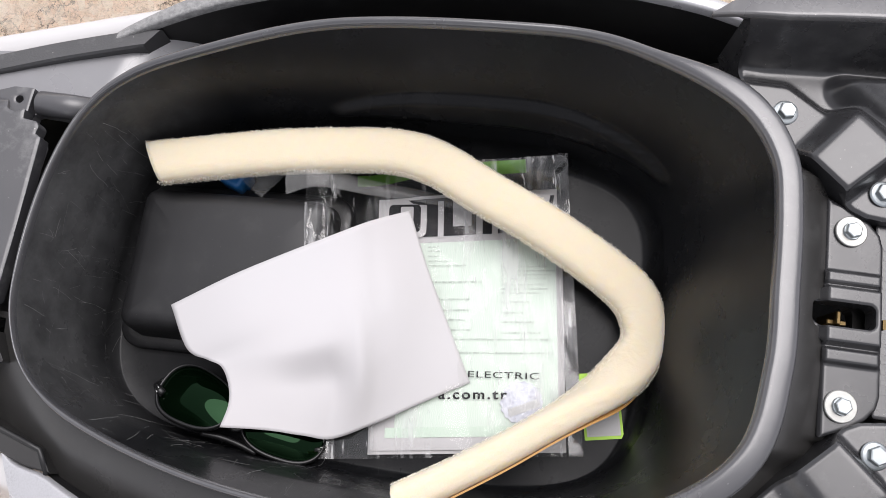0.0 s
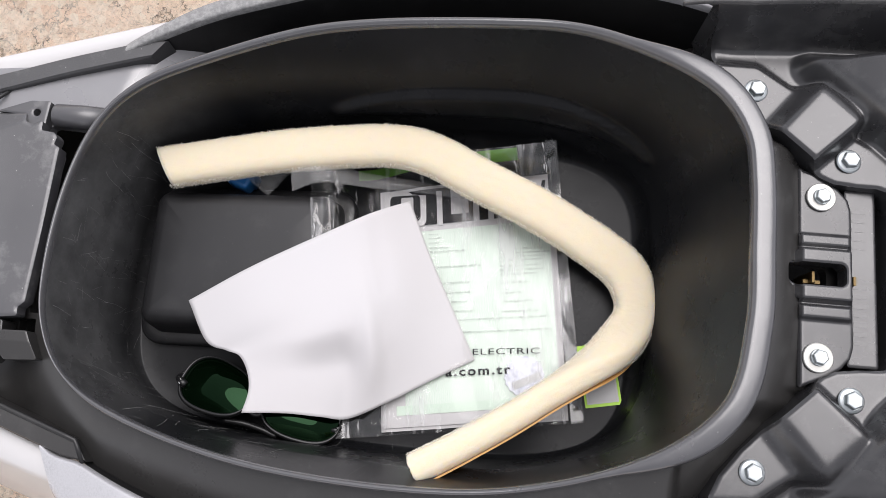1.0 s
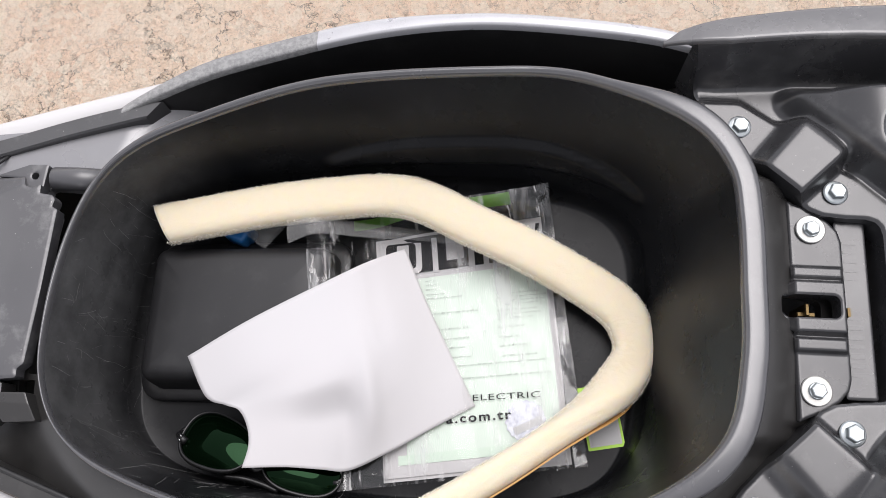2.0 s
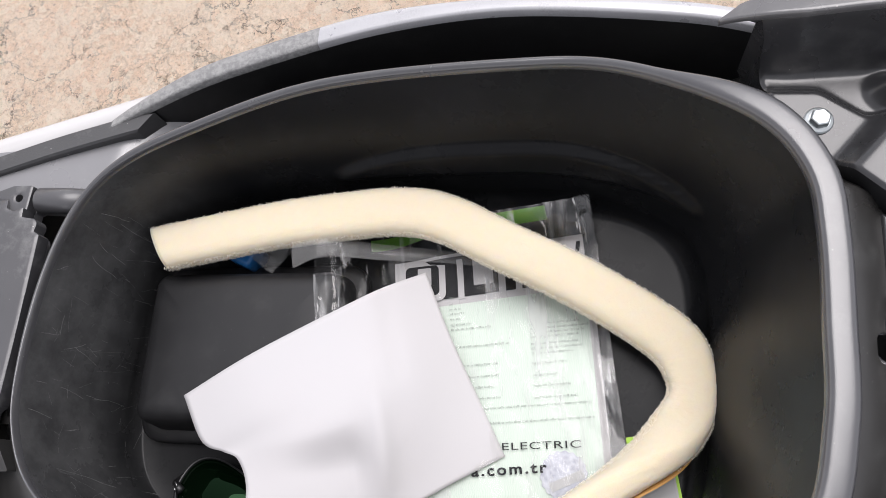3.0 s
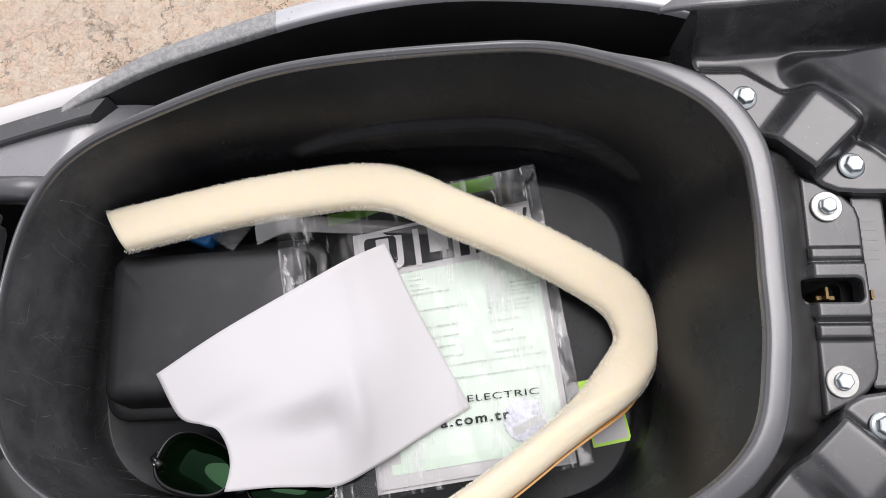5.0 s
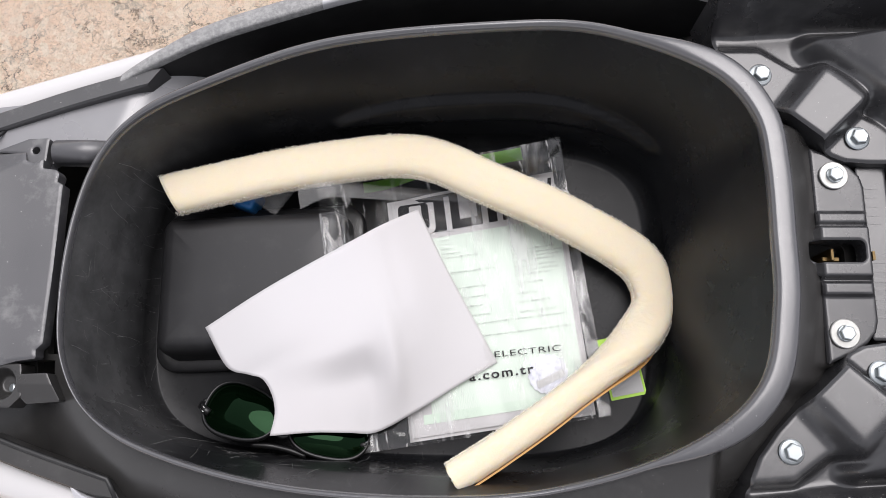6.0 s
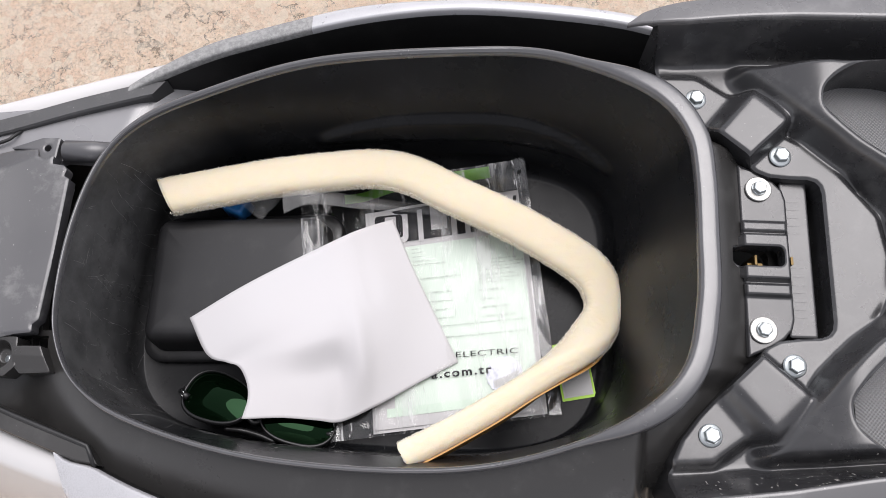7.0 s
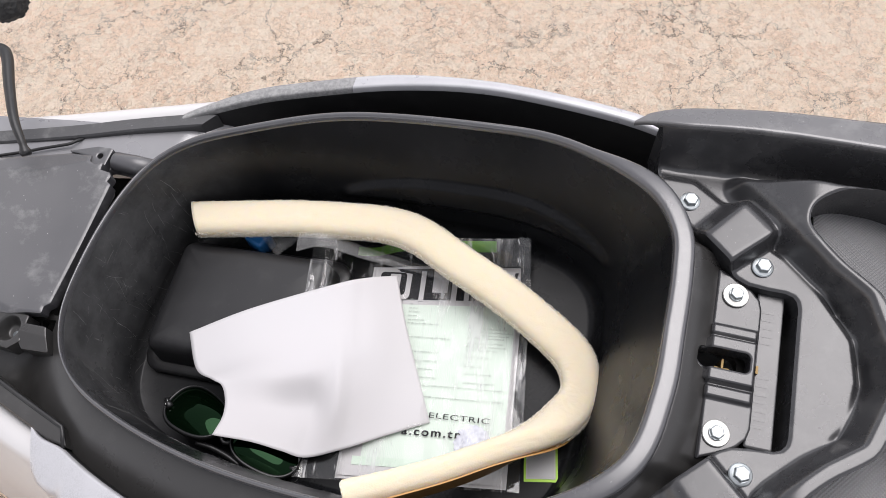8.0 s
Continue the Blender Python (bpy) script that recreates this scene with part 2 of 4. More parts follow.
crack = wandering(5.2, 0.013, 0.3, 0.0)
fine = wandering(9.0, 0.03, 0.3, 1.7)
col = k.mix(crack, col, (0.13, 0.10, 0.08))
col = k.mix(k.mul(fine, 0.55), col, (0.3, 0.22, 0.17))
col = k.mix(k.ramp(k.cells(150), [(0.5, 0.0), (0.85, 0.25)]), col, (0.6, 0.44, 0.31))
chips = k.node("ShaderNodeTexVoronoi", Scale=130.0)
k.link(k.co, chips.inputs["Vector"])
col = k.mix(k.ramp(chips.outputs["Color"], [(0.35, 0.0), (0.95, 0.3)]), col, (0.72, 0.54, 0.38))
col = k.mix(k.ramp(k.noise(430, 4, 0.7), [(0.36, 0.6), (0.43, 0.0)]), col, (0.36, 0.26, 0.18))
pale = k.node("ShaderNodeTexVoronoi", Scale=62.0)
k.link(k.co, pale.inputs["Vector"])
k.color(k.mix(k.ramp(pale.outputs["Color"], [(0.3, 0.0), (0.95, 0.7)]), col, (1.0, 0.875, 0.72)))
k.bump(k.noise(26, 7, 0.72), 0.006)
k.bump(chips.outputs["Distance"], -0.008)
k.bump(grit, 0.013)
k.bump(crack, -0.006)
M_GROUND = k.m


# ---- building helpers ----
def mesh_of(name, verts, faces, material, smooth=True):
    me = bpy.data.meshes.new(name)
    me.from_pydata([tuple(v) for v in verts], [], faces)
    me.materials.append(material)
    if smooth:
        me.polygons.foreach_set("use_smooth", [True] * len(me.polygons))
    me.update()
    return me


def part(name, me, parent, label="", m=None):
    ob = new(name, me)
    ob.parent = parent
    if m is not None:
        ob.matrix_local = m
    return tagged(ob, label)


def thing(name, me, label, category, m=None, group="", kind=""):
    ob = new(name, me)
    if m is not None:
        ob.matrix_world = m
    return tagged(ob, label, category, group, kind)


def smoothstep(x):
    x = np.clip(x, 0, 1)
    return x * x * (3 - 2 * x)


def curve_through(points, per=12, closed=False):
    """Points along a Catmull-Rom curve through a few control points."""
    p = [np.array(q, float) for q in points]
    n, out = len(p), []
    for i in range(n if closed else n - 1):
        if closed:
            a, b, c, d = p[i - 1], p[i], p[(i + 1) % n], p[(i + 2) % n]
        else:
            b, c = p[i], p[i + 1]
            a = p[i - 1] if i else 2 * b - c
            d = p[i + 2] if i + 2 < n else 2 * c - b
        for j in range(per):
            t = j / per
            out.append(0.5 * (2 * b + (c - a) * t + (2 * a - 5 * b + 4 * c - d) * t * t + (3 * b - a - 3 * c + d) * t**3))
    if not closed:
        out.append(p[-1])
    return np.array(out)


def poly_distance(points, r=0.0):
    """Signed distance to a polygon in plan, negative inside; r rounds its corners outward."""
    pts = np.array(points, float)

    def dist(s, w):
        d = np.full(np.shape(s), 1e9)
        inside = np.zeros(np.shape(s), bool)
        for a, b in zip(pts, np.roll(pts, -1, 0)):
            e = b - a
            h = np.clip(((s - a[0]) * e[0] + (w - a[1]) * e[1]) / (e @ e + 1e-12), 0, 1)
            d = np.minimum(d, (s - a[0] - h * e[0]) ** 2 + (w - a[1] - h * e[1]) ** 2)
            if a[1] != b[1]:
                cross = ((a[1] > w) != (b[1] > w)) & (s < (b[0] - a[0]) * (w - a[1]) / (b[1] - a[1]) + a[0])
                inside ^= cross
        return np.where(inside, -np.sqrt(d), np.sqrt(d)) - r

    return dist


def moulded(name, dist, height, box, step, skirt, material, fillet=0.002, soft=0):
    """A moulded plastic sheet: plan from a signed distance, relief from height(s, w), edges rounded and turned down."""
    s0, s1, w0, w1 = box
    ns, nw = int((s1 - s0) / step) + 1, int((w1 - w0) / step) + 1
    S, W = np.meshgrid(np.linspace(s0, s1, ns), np.linspace(w0, w1, nw), indexing="ij")
    e = step * 0.1
    for _ in range(2):
        D = dist(S, W)
        gs, gw = (dist(S + e, W) - D) / e, (dist(S, W + e) - D) / e
        near = (np.abs(D) < step * 0.25) & (gs * gs + gw * gw > 0.25)
        S, W = S - np.where(near, D * gs, 0), W - np.where(near, D * gw, 0)
    D = dist(S, W)
    D[np.abs(D) < step * 0.05] = 0
    Z = height(S, W)
    for _ in range(soft):
        for axis in (0, 1):
            q = np.concatenate([np.take(Z, [0], axis), Z, np.take(Z, [-1], axis)], axis)
            Z = 0.25 * np.take(q, range(Z.shape[axis]), axis) + 0.5 * Z + 0.25 * np.take(q, range(2, Z.shape[axis] + 2), axis)
    Z = Z - fillet * np.clip(1 + D / fillet, 0, 1) ** 2 * 0.6
    keep = D <= 0
    ids = -np.ones(S.shape, int)
    ids[keep] = np.arange(keep.sum())
    verts = list(map(tuple, np.stack([S[keep], W[keep], Z[keep]], 1)))
    faces, cuts, edges = [], {}, {}

    def cut(a, b):
        key = (min(a, b), max(a, b))
        if key not in cuts:
            f = D[a] / (D[a] - D[b])
            cuts[key] = len(verts)
            verts.append(tuple(float(q[a] + (q[b] - q[a]) * f) for q in (S, W, Z)))
        return cuts[key]

    whole = keep[:-1, :-1].astype(int) + keep[1:, :-1] + keep[1:, 1:] + keep[:-1, 1:]
    for i, j in np.argwhere(whole == 4):
        faces.append([int(ids[i, j]), int(ids[i + 1, j]), int(ids[i + 1, j + 1]), int(ids[i, j + 1])])
    for i, j in np.argwhere((whole > 0) & (whole < 4)):
        ring, q = [(i, j), (i + 1, j), (i + 1, j + 1), (i, j + 1)], []
        for a, b in zip(ring, ring[1:] + ring[:1]):
            if keep[a]:
                q.append(int(ids[a]))
            if keep[a] != keep[b] and D[a] != 0 and D[b] != 0:
                q.append(cut(a, b))
        if len(q) > 2:
            faces.append(q)
    for q in faces:
        for a, b in zip(q, q[1:] + q[:1]):
            if (b, a) in edges:
                del edges[(b, a)]
            else:
                edges[(a, b)] = 1
    for a, b in edges:
        n = len(verts)
        (xa, ya, za), (xb, yb, zb) = verts[a], verts[b]
        verts += [(xa, ya, za), (xb, yb, zb), (xb, yb, zb - skirt), (xa, ya, za - skirt)]
        faces.append([n + 1, n, n + 3, n + 2])
    return mesh_of(name, verts, faces, material)


def loft(rings, closed=True, cap0=False, cap1=False):
    """Vertices and faces between rings of equal length."""
    n = len(rings[0])
    verts = [tuple(v) for r in rings for v in r]
    faces = []
    for i in range(len(rings) - 1):
        for j in range(n if closed else n - 1):
            k2 = (j + 1) % n
            faces.append([i * n + j, i * n + k2, (i + 1) * n + k2, (i + 1) * n + j])
    if cap0:
        faces.append(list(range(n))[::-1])
    if cap1:
        faces.append([(len(rings) - 1) * n + j for j in range(n)])
    return verts, faces


def tube(points, radius, seg=10, caps=True):
    """Rings of a round bar along points; radius may be a list."""
    p = np.array(points, float)
    t = np.gradient(p, axis=0)
    t /= np.linalg.norm(t, axis=1)[:, None]
    rings, up = [], np.array([0.0, 0.0, 1.0])
    for i in range(len(p)):
        a = np.cross(t[i], up)
        if np.linalg.norm(a) < 1e-3:
            a = np.cross(t[i], (1.0, 0, 0))
        a /= np.linalg.norm(a)
        b = np.cross(a, t[i])
        r = radius[i] if hasattr(radius, "__len__") else radius
        rings.append([p[i] + r * (math.cos(q) * a + math.sin(q) * b) for q in np.linspace(0, 2 * math.pi, seg, endpoint=False)])
    return loft(rings, True, caps, caps)


def rounded_outline(hx, hy, r, seg=6):
    out = []
    for cx, cy, a0 in ((hx - r, hy - r, 0), (-hx + r, hy - r, 90), (-hx + r, -hy + r, 180), (hx - r, -hy + r, 270)):
        for i in range(seg + 1):
            a = radians(a0 + 90 * i / seg)
            out.append((cx + r * math.cos(a), cy + r * math.sin(a)))
    return np.array(out)


def rounded_box(hx, hy, r, levels, seg=6):
    """A box with a rounded plan, as rings at (z, inset) levels, closed above and below."""
    rings = []
    for z, inset in levels:
        o = rounded_outline(hx - inset, hy - inset, max(r - inset, 0.0004), seg)
        rings.append([(x, y, z) for x, y in o])
    return loft(rings, True, True, True)


def flat(name, outline, z, thick, material):
    """A thin flat piece with the plan outline and real thickness."""
    n = len(outline)
    v = [(x, y, z) for x, y in outline] + [(x, y, z - thick) for x, y in outline]
    f = [list(range(n)), list(range(n, 2 * n))[::-1]]
    f += [[j, n + j, n + (j + 1) % n, (j + 1) % n] for j in range(n)]
    return mesh_of(name, v, f, material, False)


def lettering(name, text, height, width, material, spacing=1.0, bold=0.0):
    """Built-in-font lettering as a mesh, height and width in metres, from its lower left corner."""
    cu = bpy.data.curves.new(name, "FONT")
    cu.body, cu.offset, cu.space_character = text, bold, spacing
    tmp = new("tmp_text", cu)
    me = bpy.data.meshes.new_from_object(tmp.evaluated_get(bpy.context.evaluated_depsgraph_get()))
    bpy.data.objects.remove(tmp)
    xs = np.array([v.co[:] for v in me.vertices])
    lo, hi = xs.min(0), xs.max(0)
    for v in me.vertices:
        v.co = ((v.co.x - lo[0]) / (hi[0] - lo[0]) * width, (v.co.y - lo[1]) / (hi[1] - lo[1]) * height, 0)
    me.name = name
    me.materials.clear()
    me.materials.append(material)
    return me


# ---- the ground ----
def build_ground():
    n, verts, faces = 9, [], []
    xs = [-150, -30, -6, -2, 0, 2, 6, 30, 150]
    for x in xs:
        for y in xs:
            verts.append((x, y, 0))
    for i in range(n - 1):
        for j in range(n - 1):
            faces.append([i * n + j, (i + 1) * n + j, (i + 1) * n + j + 1, i * n + j + 1])
    thing("ground", mesh_of("ground", verts, faces, M_GROUND), "pale beige weathered stone concrete with fine cracks", "ground", kind="structure")


build_ground()

# ---- the scooter: s runs to the rear, w across, z up ----
SCOOTER = pose(0, 0.1265, 0, 0, 0, -8.6)
scooter = thing("scooter", None, "black scooter with its seat lifted off an open storage box", "scooter", SCOOTER)

FLOOR_C, FLOOR_A, FLOOR_B, FLOOR_N = (-0.062, -0.003), 0.219, 0.129, 4.6


def at_s(table, s):
    t = np.array(table)
    return np.interp(s, t[:, 0], t[:, 1])


def rim_z(s):
    return 0.712 + 0.13 * s + 0.022 * smoothstep((s - 0.06) / 0.14)


def floor_z(s):
    return 0.568 + 0.11 * s


def oval(c, a, b, n, ang, corner, near):
    ca, sa = np.cos(ang), np.sin(ang)
    b = b + near * (sa < 0)
    n = n - 1.1 * np.clip(-ca, 0, 1) * np.clip(sa, 0, 1) + corner * ca
    r = (np.abs(ca / a) ** n + np.abs(sa / b) ** n) ** (-1.0 / n)
    return c[0] + r * ca, c[1] + r * sa


def even(points, n):
    """Points spread evenly along a closed curve."""
    q = np.vstack([points, points[:1]])
    d = np.concatenate([[0], np.cumsum(np.hypot(*np.diff(q, axis=0).T))])
    x = np.linspace(0, d[-1], n, endpoint=False)
    return np.stack([np.interp(x, d, q[:, 0]), np.interp(x, d, q[:, 1])], 1)


# inner edge of the tub's rim in plan: rounded front, flattened corner on the far rear
INNER = even(curve_through([(0.2032, 0.01), (0.203, 0.058), (0.198, 0.092), (0.176, 0.1245), (0.128, 0.1565), (0.082, 0.1755), (0.03, 0.1795), (-0.06, 0.1785), (-0.127, 0.1705), (-0.198, 0.1485), (-0.256, 0.1235),
                            (-0.287, 0.091), (-0.303, 0.040), (-0.3072, -0.025), (-0.300, -0.073), (-0.272, -0.1125), (-0.215, -0.139), (-0.125, -0.1585), (-0.02, -0.1635), (0.065, -0.1555), (0.141, -0.1295), (0.188, -0.091), (0.2015, -0.040)], 16, True), 240)
tangent = np.roll(INNER, -1, 0) - np.roll(INNER, 1, 0)
tangent /= np.linalg.norm(tangent, axis=1)[:, None]
OUTWARD = np.stack([tangent[:, 1], -tangent[:, 0]], 1)
OUTWARD = (np.roll(OUTWARD, 1, 0) + 2 * OUTWARD + np.roll(OUTWARD, -1, 0)) / 4
ANG = np.arctan2(INNER[:, 1] - FLOOR_C[1], INNER[:, 0] - FLOOR_C[0])
REAR = smoothstep((INNER[:, 0] - 0.115) / 0.065)
# the rim is a narrow bead along the sides and a broad band at the rear
BREADTH = 0.0072 - 0.0022 * smoothstep((0.02 - INNER[:, 1]) / 0.1) * (1 - REAR) + 0.0095 * REAR - 0.002 * smoothstep((-0.24 - INNER[:, 0]) / 0.04)


def rim_ring(out, dz):
    if 0 < out < 1:
        dz = dz * (1 - 0.8 * REAR * (1 - (2 * out - 1) ** 4))
    x, y = (INNER + OUTWARD * (BREADTH * out)[:, None]).T
    return np.stack([x, y, rim_z(x) * (1 - REAR) + rim_z(INNER[:, 0]) * REAR + dz], 1)


RIM_PLAN = rim_ring(1.0, 0)[:, :2]


def build_bucket():
    lip = [(1.25, -0.06), (1.06, -0.018)] + [(0.5 + 0.5 * math.cos(q), -0.0058 * (1 - math.sin(q) ** 0.8)) for q in np.linspace(0.02, math.pi - 0.02, 15)] + [(0.0, -0.0075)]
    part("rim", mesh_of("rim", *loft([rim_ring(*p) for p in lip]), M_LIP_LIT), scooter, "rounded plastic rim, lightened for the sky it reflects")
    top = rim_ring(0.0, -0.0075)
    fx, fy = oval(FLOOR_C, FLOOR_A, FLOOR_B, FLOOR_N, ANG, 0.4, 0.008)
    foot = np.stack([fx, fy, floor_z(fx)], 1)
    rings = []
    for t in np.linspace(0, 1, 51):
        # sideways move and drop of the wall: straight, then a fillet into the floor
        u = t * 0.86 if t < 0.8 else 0.688 + (1 - 0.688) * (1 - math.cos((t - 0.8) / 0.2 * math.pi / 2))
        v = t / 0.8 * 0.86 if t < 0.8 else 0.86 + 0.14 * math.sin((t - 0.8) / 0.2 * math.pi / 2)
        ring = top.copy()
        ring[:, :2] = top[:, :2] * (1 - u) + foot[:, :2] * u
        ring[:, 2] = top[:, 2] * (1 - v) + foot[:, 2] * v
        # lens-shaped swelling low on the far wall
        s = ring[:, 0]
        arc = 1 - np.abs((s - 0.022) / 0.142) ** 3
        far = (ring[:, 1] > 0.09) & (arc > 0)
        edge = 0.36 + 0.16 * np.clip(arc, 0, 1)
        rise = smoothstep((v - (1 - edge)) / 0.035) * smoothstep((0.74 - v) / 0.08) * smoothstep(arc / 0.2)
        ring[:, 1] -= np.where(far, 0.006 * rise, 0)
        # crease along the near wall, steep below it
        fold = np.clip(1 - np.abs(v - 0.36) / np.where(v < 0.36, 0.36, 0.5), 0, 1)
        ring[:, 1] += 0.0035 * fold * smoothstep((-0.11 - ring[:, 1]) / 0.03)
        rings.append(ring)
    inner = foot
    for f in (0.9, 0.6, 0.3, 0.05):
        r = inner.copy()
        r[:, 0], r[:, 1] = FLOOR_C[0] + (inner[:, 0] - FLOOR_C[0]) * f, FLOOR_C[1] + (inner[:, 1] - FLOOR_C[1]) * f
        r[:, 2] = floor_z(r[:, 0])
        rings.append(r)
    wall = np.array(rings[:51:2])
    v, f = loft(rings, True, False, True)
    part("storage_box", mesh_of("storage_box", v, f, M_SCUFFED_SHADED), scooter, "deep black plastic tub, darkened for shade, scuffed along the front wall")

    # scratches: long thin lines wandering down the front and near front walls
    rnd = random.Random(17)
    front = [j for j in range(len(ANG)) if INNER[j, 0] < -0.16 and INNER[j, 1] < 0.11 or INNER[j, 0] < -0.02 and INNER[j, 1] < -0.1]
    verts, faces = [], []

    def on_wall(k, j):
        k, j = min(max(k, 0.0), 24.99), j % len(ANG)
        a, b = int(k), int(j)
        c = (b + 1) % len(ANG)
        return (wall[a][b] * (1 - k + a) + wall[a + 1][b] * (k - a)) * (1 - j + b) + (wall[a][c] * (1 - k + a) + wall[a + 1][c] * (k - a)) * (j - b)

    for _ in range(210):
        k, j = rnd.uniform(1, 22), rnd.choice(front) + rnd.random()
        steep = rnd.random() < 0.7
        dk, dj = (rnd.uniform(0.2, 0.9), rnd.gauss(0, 0.12)) if steep else (rnd.gauss(0, 0.12), rnd.uniform(-0.5, 0.5))
        wide = rnd.choice((0.00004, 0.00005, 0.00008, 0.00012))
        last = None
        for q in range(rnd.choice((3, 4, 5, 6, 8, 12, 18))):
            p = on_wall(k, j)
            inward = np.array([FLOOR_C[0], FLOOR_C[1], p[2] + 0.05]) - p
            p = p + inward / np.linalg.norm(inward) * 0.0006
            if last is not None:
                d = p - last
                side = np.cross(d, inward)
                side *= wide * rnd.uniform(0.5, 1.2) / (np.linalg.norm(side) + 1e-9)
                n = len(verts)
                verts += [last - side, last + side, p + side, p - side]
                faces.append([n, n + 1, n + 2, n + 3])
            last = p
            k, j = k + dk, j + dj
            dk, dj = dk + rnd.gauss(0, 0.05), dj + rnd.gauss(0, 0.03)
    tagged(part("scratch", mesh_of("scratch", verts, faces, M_SCRATCH, False), scooter), kind="stuff")


build_bucket()


def build_bracket():
    """Rear carrier: bolt pads, raised blocks, diverging arms and the grab rails, alike on both sides."""
    plan = poly_distance([(0.2985, -0.05), (0.2985, 0.049), (0.2975, 0.0545), (0.2945, 0.0585), (0.289, 0.0605), (0.276, 0.0612), (0.262, 0.0632), (0.2535, 0.0675), (0.245, 0.0765), (0.226, 0.0955), (0.205, 0.1180), (0.1925, 0.135), (0.1865, 0.149), (0.1835, 0.165), (0.1815, 0.176), (0.176, 0.184),
                          (0.168, 0.190), (0.1655, 0.195), (0.170, 0.1995), (0.20, 0.206), (0.24, 0.2145), (0.28, 0.222), (0.36, 0.226), (0.50, 0.212), (0.50, -0.05)])
    gap = poly_distance(curve_through([(0.301, 0.117), (0.305, 0.1265), (0.321, 0.1375), (0.338, 0.141), (0.37, 0.139), (0.46, 0.112), (0.46, 0.05), (0.375, 0.034), (0.349, 0.065), (0.322, 0.087), (0.304, 0.107)], 5, True), 0.006)
    arm = poly_distance([(0.252, 0.1525), (0.28, 0.151), (0.318, 0.148), (0.345, 0.149), (0.42, 0.140), (0.42, 0.0), (0.355, -0.05), (0.353, 0.012), (0.336, 0.0585), (0.3135, 0.076), (0.291, 0.0985), (0.2795, 0.114), (0.256, 0.1475)])
    pad = poly_distance([(0.17, 0.09), (0.178, 0.1505), (0.1886, 0.151), (0.2131, 0.149), (0.236, 0.1313), (0.252, 0.130), (0.2745, 0.1135), (0.2715, 0.100), (0.2745, 0.0955), (0.286, 0.0885), (0.311, 0.0637), (0.334, 0.030), (0.345, -0.05), (0.2, -0.05)])
    boss = poly_distance([(0.369 + 0.025 * math.cos(a), 0.025 * math.sin(a)) for a in np.linspace(0, 6.28, 24, endpoint=False)])
    crest_near = [(0.15, 0.182), (0.17, 0.178), (0.20, 0.174), (0.25, 0.1665), (0.30, 0.1565), (0.36, 0.147), (0.50, 0.125)]
    crest = [(0.155, 0.184), (0.17, 0.1825), (0.20, 0.1798), (0.24, 0.1805), (0.28, 0.1808), (0.35, 0.178), (0.50, 0.165)]

    def rail_line(s, w):
        far, near = (np.interp(s, [q[0] for q in c], [q[1] for q in c]) for c in (crest, crest_near))
        return np.where(w > 0, far, near)

    def dist(s, w):
        a = np.abs(w)
        d = np.maximum(plan(s, a), -gap(s, a + 0.003 * (w < 0)))
        return np.where(w < 0, np.maximum(d, a - rail_line(s, w) - 0.019), d)

    def height(s, w):
        a = np.abs(w)
        z = 0.7372 + 0.155 * (s - 0.21)
        z = z - 0.020 * smoothstep(np.maximum(pad(s, a), 0) / 0.010)
        # raised block: straight facet to the outer bolt pad, steep to the inner one
        u, v = -0.694 * (s - 0.245) + 0.72 * (a - 0.0783), 0.72 * (s - 0.245) + 0.694 * (a - 0.0783)
        up = smoothstep((0.0395 + 0.12 * v - u) / 0.014) * smoothstep((u + 0.0085) / 0.0065) * smoothstep((0.060 - v) / 0.026)
        top = 0.7555 + 0.22 * (s - 0.245)
        z = np.maximum(z, z + (top - z) * up)
        z = np.maximum(z, 0.728 + 0.08 * (s - 0.21) + 0.042 * (0.5 + 0.5 * smoothstep((s - 0.245) / 0.06)) * smoothstep(1 - np.maximum(arm(s, a + 0.010 * (w < 0)) + 0.003, 0) / 0.017))
        # grab rail: hollow inner face, crest, broad face falling outwards
        c = rail_line(s, w)
        peak = np.interp(s, [0.15, 0.165, 0.18, 0.20, 0.225, 0.25, 0.4], [0.7585, 0.7635, 0.7677, 0.7722, 0.7765, 0.7798, 0.792])
        inner = 1 - np.clip((c - a) / 0.034, 0, 1)
        rail = 0.70 + (peak - 0.70) * inner ** 1.7
        over = np.clip(a - c, 0, 1)
        rail = np.where(a > c, peak - 0.12 * over - 3.0 * over ** 2, rail)
        d = np.abs(rail - z)
        z = np.maximum(rail, z) + np.clip(0.007 - d, 0, 1) ** 2 / 0.028 * (a < c)
        return z + 0.006 * smoothstep(-boss(s, w - 0.007) / 0.002)

    part("rear_carrier", moulded("rear_carrier", lambda s, w: np.maximum(np.maximum(dist(s, w), np.interp(np.abs(w), [0.10, 0.12, 0.154, 0.1646, 0.1703, 0.1758, 0.182], [0.168, 0.185, 0.187, 0.1824, 0.1796, 0.1696, 0.157]) - s), np.abs(w) - rail_line(s, w) - 0.002), height, (0.15, 0.45, -0.232, 0.232), 0.001, 0.065, M_BRACKET, 0.0026, 7), scooter, "glossy black moulded carrier with grab rails")

    edge = [(0.155, 0.188), (0.166, 0.196), (0.188, 0.1975), (0.21, 0.1992), (0.233, 0.201), (0.277, 0.2042), (0.321, 0.205), (0.36, 0.206), (0.50, 0.197)]
